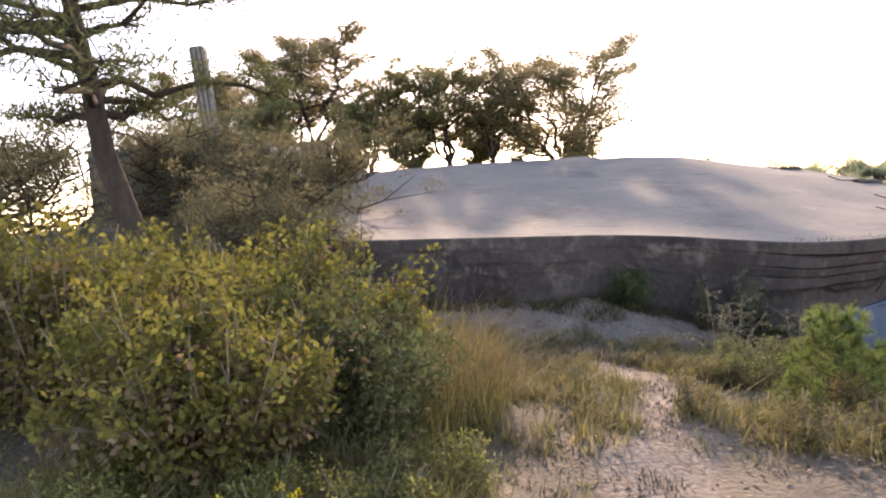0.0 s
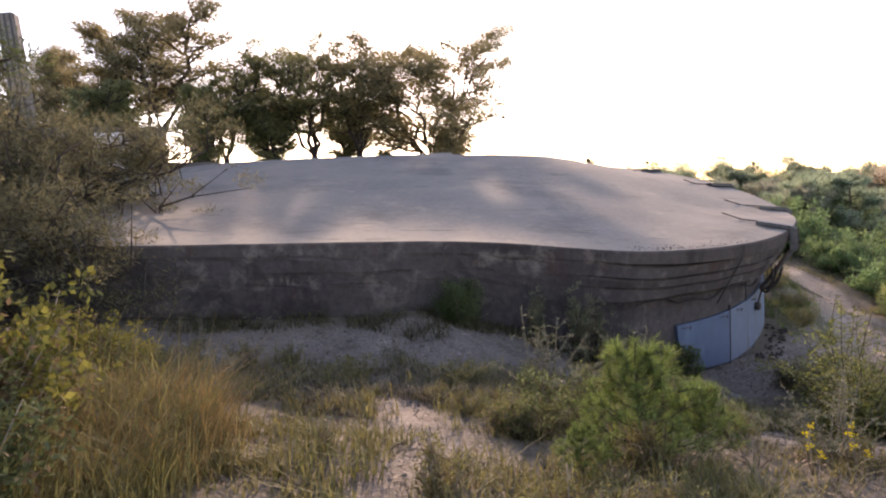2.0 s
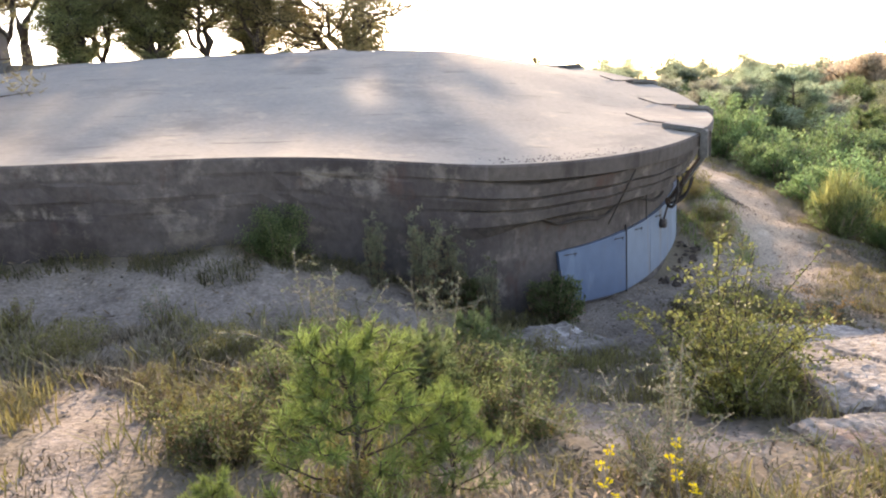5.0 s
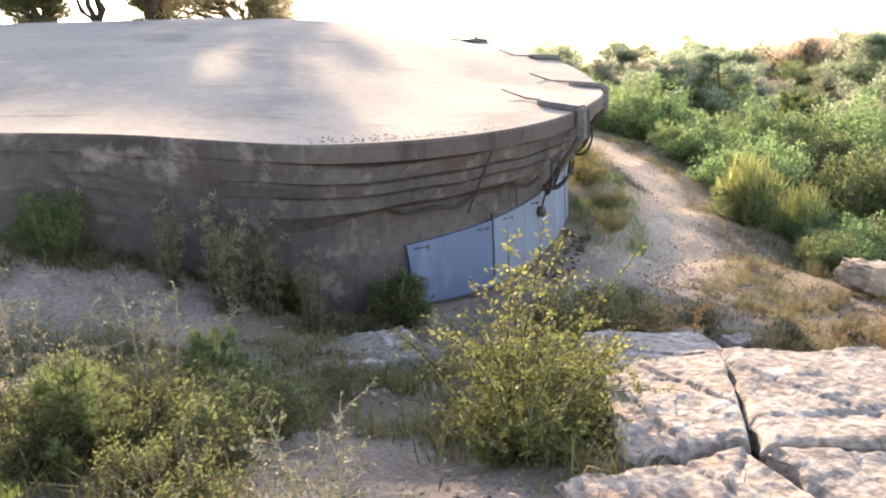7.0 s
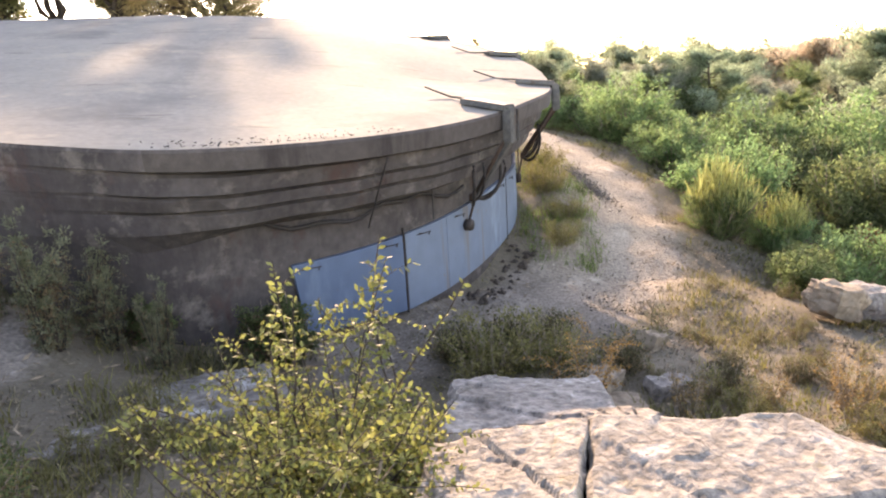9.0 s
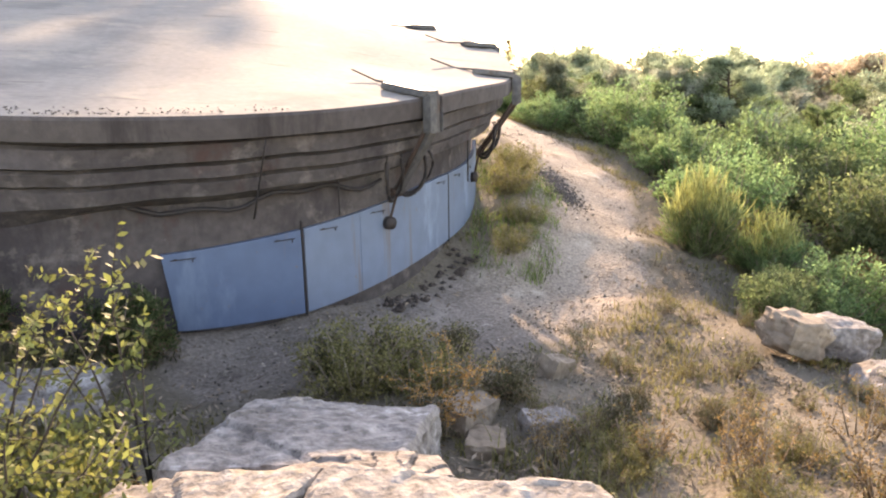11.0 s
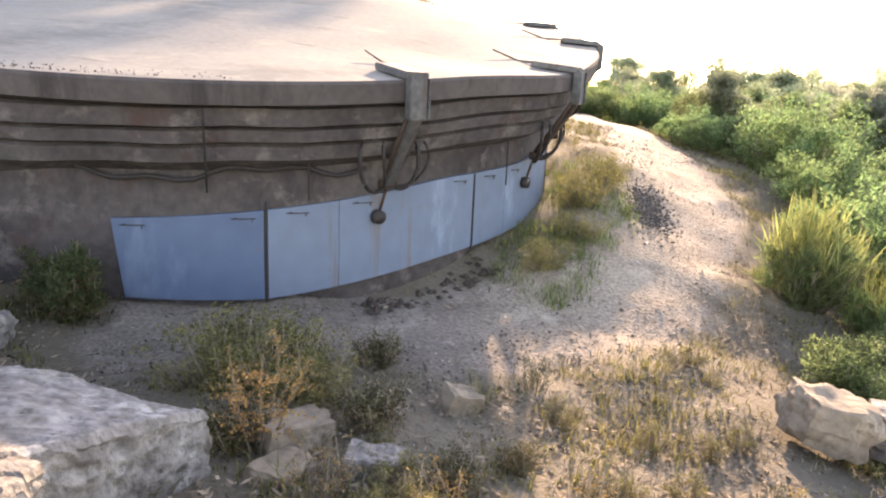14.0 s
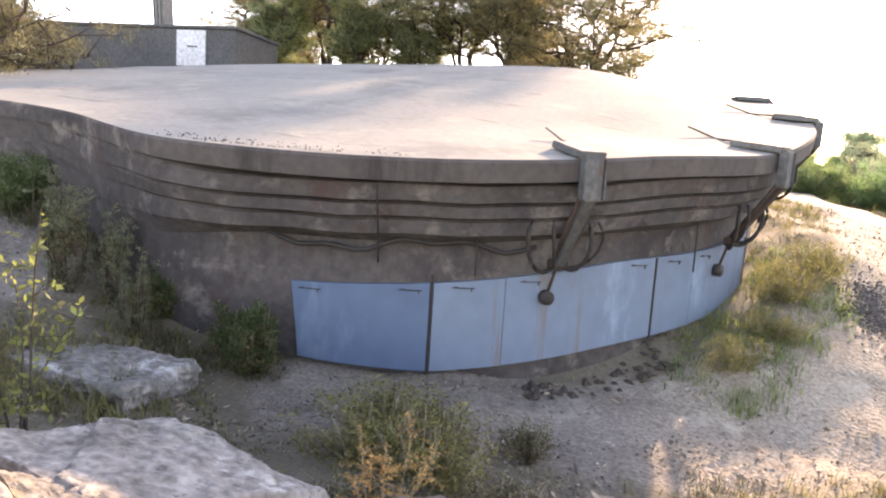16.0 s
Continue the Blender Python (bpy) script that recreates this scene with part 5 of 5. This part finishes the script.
grass("bank_grass", "green grass on the bank below the shutters", x, y, rng.uniform(0.06, 0.24, len(x)), M_NEEDLE, 60, 12, 0.005, 0.07)


def gravel():
    rng = np.random.default_rng(61)
    n = 60000
    x, y = rng.uniform(-3, 14, n), rng.uniform(0.5, 19, n)
    d = path_distance(x, y)
    k = (rng.random(n) < np.clip(1.5 - d, 0.4, 1)) & (np.hypot(x - CX, y - CY) > 5.35) & ((y < 9.9) | (x > 7))
    x, y = x[k], y[k]
    n = len(x)
    r = 0.0035 + 0.020 * rng.random(n) ** 14 + 0.006 * rng.random(n)
    base = np.array([(1, 0, 0), (0, 1, 0), (-1, 0, 0), (0, -1, 0), (0, 0, 0.7), (0, 0, -0.6)], float)
    v = base[None] * rng.uniform(0.6, 1.3, (n, 6, 1)) * r[:, None, None]
    w = rng.random(n) * 6.283
    c, s = np.cos(w)[:, None], np.sin(w)[:, None]
    vx, vy = v[..., 0] * c - v[..., 1] * s, v[..., 0] * s + v[..., 1] * c
    v = np.stack([vx + x[:, None], vy + y[:, None], v[..., 2] + (ground_z(x, y) + 0.2 * r)[:, None]], axis=2).reshape(-1, 3)
    tri = np.array([(0, 1, 4), (1, 2, 4), (2, 3, 4), (3, 0, 4), (1, 0, 5), (2, 1, 5), (3, 2, 5), (0, 3, 5)])
    f = (np.arange(n)[:, None, None] * 6 + tri).reshape(-1, 3)
    tagged(new("gravel", mesh_of("gravel", v.tolist(), f.tolist(), M_STONE)), "loose pale gravel on the trodden ground", "gravel", kind="stuff")


gravel()

# ---- small things on and about the casemate ----
t = Tubes()
t.add([on_arc(w, 0.50 + 0.04 * math.sin(w * 0.4), 0.82 + 0.05 * math.sin(w * 0.33) + 0.03 * math.sin(w * 0.9)) for w in np.arange(-96, -50, 1.5)], [0.024] * 31, 6)
sag = thing("wall_cable", "black cable sagging along the foot of the eaves", "cable")
child("cable", t.mesh("cable", M_CABLE), sag)
for w, lo, hi in ((-66.5, 0.22, 0.98), (-29.5, 0.62, 1.28), (-57.0, 0.70, 1.1)):
    t = Tubes()
    t.add([on_arc(w, 0.02 + 0.45 * k / 5 if lo < 0.5 else 0.46, lo + (hi - lo) * k / 5) for k in range(6)], [0.010] * 6, 5)
    rod = thing("hanging_rod", "short dark rod hanging against the wall", "rod", group="rods on the casemate")
    child("bar", t.mesh("bar", M_CABLE), rod)


def debris(name, label, pts, r, mat, seed):
    rng = np.random.default_rng(seed)
    vs, fs = [], []
    for p in pts:
        k = r * rng.uniform(0.4, 1.3)
        o = len(vs)
        vs += [Vector(p) + Vector(q) * k * rng.uniform(0.6, 1.3) for q in ((1, 0, 0), (0, 1, 0), (-1, 0, 0), (0, -1, 0), (0, 0, 0.7), (0, 0, -0.5))]
        fs += [tuple(o + i for i in f) for f in ((0, 1, 4), (1, 2, 4), (2, 3, 4), (3, 0, 4), (1, 0, 5), (2, 1, 5), (3, 2, 5), (0, 3, 5))]
    tagged(new(name, mesh_of(name, vs, fs, mat)), label, "debris", kind="stuff")


rng = np.random.default_rng(71)
pts = []
for _ in range(150):
    w, ins = -64 - 22 * rng.random() ** 0.7 + 1.5 * rng.normal(), 0.05 + 0.25 * rng.random() ** 2
    p = on_arc(w, ins, 0)
    p.z = float(roof_z(p.x, p.y)) + 0.012
    pts.append(p)
debris("roof_debris", "dark crumbs of dirt along the roof rim", pts, 0.011, M_CABLE, 72)
pts = []
for _ in range(60):
    w, ins = rng.uniform(-52, -34), 0.18 + 0.34 * rng.random()
    p = on_arc(w, ins, 0)
    p.z = float(ground_z(p.x, p.y)) + 0.01
    pts.append(p)
debris("dark_rubble", "dark rubble below the shutters", pts, 0.06, M_BARK, 73)
for at, size, seed in (((5.49, 9.60, -0.13), (0.16, 0.10, 0.08), 31), ((5.95, 9.80, -0.57), (0.26, 0.07, 0.05), 32)):
    rock("broken_concrete", "pale freshly broken patch of concrete on the wall", at, size, 20, seed, M_ROCK, (0, 0), 0.15, 0.5, "concrete", 2)
x, y = 20.7, 47.8
place("young_tree", "thin young tree rising above the wood", "tree", pine_meshes(81, 6.6, 0.9, 0.7, 0.03, 40, 40, 0.2, M_PINEB, 0.07), x, y, 3.5 - 6.2, 0)
for i, (x, y, sc) in enumerate([(11.6, 24.6, 0.9), (12.9, 24.9, 1.1), (14.0, 25.4, 1.3), (10.6, 26.0, 1.0), (15.4, 22.4, 1.2)]):
    bush("green_shrub", "sunlit green shrub at the crest of the track", BRAMBLE2, x, y, 75 * i, sc, group="shrubs by the track")
bush("rusty_shrub", "withered rust-coloured shrub among green ones", bush_meshes(83, 0.9, 0.6, 30, 150, 40, 0.05, M_ORANGE, 0.5, 0.13), 15.6, 11.6, 0, 1.1)
x, y, rng = scatter(85, 1500, -2.6, 6.3, 8.9, 9.9, lambda x, y, r: (y > 9.15 + 0.25 * np.sin(2.1 * x)) & (value_noise(x * 2, y * 2, 5) > -0.4))
grass("wall_foot_grass", "dark rank grass along the foot of the wall", x, y, rng.uniform(0.04, 0.17, len(x)), M_RANK, 86, 9, 0.006)
x, y, rng = scatter(87, 2200, -1.5, 3.2, 6.2, 7.9, lambda x, y, r: value_noise(x * 1.5 + 3, y * 1.5, 6) + 0.8 * value_noise(x * 4, y * 4, 7) > 0.05)
grass("bank_turf", "brown and green tufts across the gravel", x, y, rng.uniform(0.04, 0.17, len(x)), M_DRY, 88, 9, 0.006)
x, y, rng = scatter(89, 3400, -1.5, 6.2, 3.0, 8.2, lambda x, y, r: (path_distance(x, y) > 0.55) & (value_noise(x * 1.3, y * 1.3, 16) + 0.7 * value_noise(x * 4, y * 4, 17) > -0.05))
grass("green_tufts", "fresh green tufts between the shrubs", x, y, rng.uniform(0.06, 0.26, len(x)), M_GRASS, 90, 10, 0.006)


def litter():
    """Dead leaves, straw and twigs lying on the ground."""
    x, y, rng = scatter(91, 60000, -3, 15, 0.5, 17, lambda x, y, r: r.random(len(x)) < np.clip(0.25 + 0.7 * path_distance(x, y), 0, 0.9) * (0.55 + 0.6 * value_noise(x * 1.4, y * 1.4, 12)))
    n = len(x)
    w = rng.random(n) * 6.283
    ln, wd = rng.uniform(0.012, 0.06, n), rng.uniform(0.004, 0.016, n)
    a = np.stack([np.cos(w), np.sin(w), rng.normal(size=n) * 0.35], axis=1) * ln[:, None]
    c = np.stack([-np.sin(w), np.cos(w), rng.normal(size=n) * 0.35], axis=1) * wd[:, None]
    p = np.stack([x, y, ground_z(x, y) + 0.012 + 0.02 * rng.random(n)], axis=1)
    tagged(new("litter", quads("litter", np.stack([p - a, p + c, p + a, p - c], axis=1), M_LITTER)), "dead leaves and straw on the ground", "litter", kind="stuff")


M_LITTER = material("dead_litter", (0.16, 0.115, 0.075), (0.27, 0.21, 0.15), 6, 0.9, 0, 20, island=0.6)
litter()
rng = np.random.default_rng(95)
SPRIG = bush_meshes(96, 0.42, 0.22, 12, 50, 22, 0.03, M_GRASS, 0.35, 0.06, low=0.2, dead=0.5)
TALL = bush_meshes(97, 0.6, 0.2, 7, 34, 16, 0.028, M_GREY, 0.4, 0.05, low=0.35, dead=0.4)
for i in range(62):
    x, y = rng.uniform(8.6, 13.5), rng.uniform(4.6, 10.6)
    if float(path_distance(x, y)) < 0.75 or (x < 9.7 and y < 5.8):
        continue
    bush("dry_weed", "small dry weed in the stony turf", (SPRIG, TALL)[i % 3 == 0], x, y, rng.uniform(0, 360), rng.uniform(0.3, 0.75), "weed", "weeds in the turf")
for i in range(34):
    x, y = rng.uniform(-1.2, 6.0), rng.uniform(3.2, 8.3)
    if float(path_distance(x, y)) < 0.55 or (5.4 < x and y < 6.4):
        continue
    bush("dry_weed", "small green weed in the thin turf", (SPRIG, TALL)[i % 3 == 0], x, y, rng.uniform(0, 360), rng.uniform(0.5, 1.0), "weed", "weeds in the turf")
x, y, rng = scatter(101, 9000, 8.4, 16, 4.4, 24, lambda x, y, r: (path_distance(x, y) > 0.5 + 0.35 * r.random(len(x)) + 0.25 * value_noise(x * 1.1, y * 1.1, 31)) & ((x > 9.7) | (y > 6.2)) & (value_noise(x * 1.6, y * 1.6, 32) + 0.6 * value_noise(x * 4.3, y * 4.3, 33) > -0.35) & (np.hypot(x - CX, y - CY) > 6.6))
grass("straw_turf", "tan dry grass on both sides of the track", x, y, rng.uniform(0.015, 0.075, len(x)) * (1 + 0.6 * value_noise(x * 2, y * 2, 34)), M_DRY, 102, 9, 0.005)
x, y, rng = scatter(103, 5000, 8.4, 16, 4.4, 24, lambda x, y, r: (path_distance(x, y) > 0.75) & ((x > 9.7) | (y > 6.2)) & (value_noise(x * 1.3, y * 1.3, 35) + 0.6 * value_noise(x * 3.3, y * 3.3, 36) > 0.25) & (np.hypot(x - CX, y - CY) > 6.6))
grass("track_tufts", "green tufts among the dry grass", x, y, rng.uniform(0.04, 0.2, len(x)), M_GRASS, 104, 9, 0.005)
pts = []
for _ in range(1300):
    w, far = rng.normal(-7, 4), rng.normal(6.9, 0.16)
    px, py = CX + far * math.cos(radians(w)), CY + far * math.sin(radians(w))
    pts.append(Vector((px, py, float(ground_z(px, py)) + 0.02 * rng.random())))
debris("dark_gravel", "heap of dark gravel beside the track", pts, 0.02, M_GRIT, 105)
pts = []
for _ in range(2600):
    px, py = rng.uniform(8.6, 13.6), rng.uniform(5.0, 10.8)
    if value_noise(np.array([px * 1.2]), np.array([py * 1.2]), 55)[0] > -0.25:
        pts.append(Vector((px, py, float(ground_z(px, py)) + 0.012)))
debris("shingle", "grey shingle below the shutters", [Vector((px, py, float(ground_z(px, py)) + 0.008)) for px, py in zip(rng.uniform(5.6, 10.2, 2200), rng.uniform(7.9, 10.4, 2200)) if math.hypot(px - CX, py - CY) > 5.5], 0.017, M_STONE, 107)
debris("pebbles", "small pale pebbles strewn over stony turf", pts, 0.016, M_STONE, 106)
STALK = bush_meshes(47, 0.8, 0.4, 13, 90, 9, 0.03, M_STRAW, 0.45, 0.05, low=0.3, dead=0.6)
for i, (x, y, sc) in enumerate([(9.9, 6.5, 0.75), (10.3, 6.9, 0.85), (10.7, 6.4, 0.8), (9.5, 7.0, 0.6), (11.2, 7.1, 0.7), (8.9, 7.1, 0.6)]):
    bush("dry_weed", "straggling yellowed weed with thin stalks", STALK, x, y, 70 * i, sc, "weed", "weeds in the turf")
x, y, rng = scatter(111, 2600, 0.0, 4.8, 2.4, 8.2, lambda x, y, r: value_noise(x * 2.1, y * 2.1, 41) + 0.7 * value_noise(x * 5, y * 5, 42) > 0.1)
grass("path_tufts", "sparse dry tufts across the trodden path", x, y, rng.uniform(0.02, 0.09, len(x)), M_DRY, 112, 8, 0.005)
SCRUB = bush_meshes(120, 0.45, 0.32, 18, 110, 26, 0.03, M_RANK, 0.4, 0.08, low=0.1, dead=0.4)
for i, (x, y, sc) in enumerate([(8.95, 8.1, 0.9), (9.55, 7.5, 0.7), (8.15, 8.9, 1.1), (8.75, 9.2, 0.8), (9.9, 7.9, 0.6), (7.6, 9.0, 1.0), (10.4, 7.6, 0.6), (8.2, 7.7, 0.9)]):
    bush("low_shrub", "dark straggling scrub in the shaded gravel", SCRUB, x, y, 50 * i, sc, group="low shrubs in the turf")
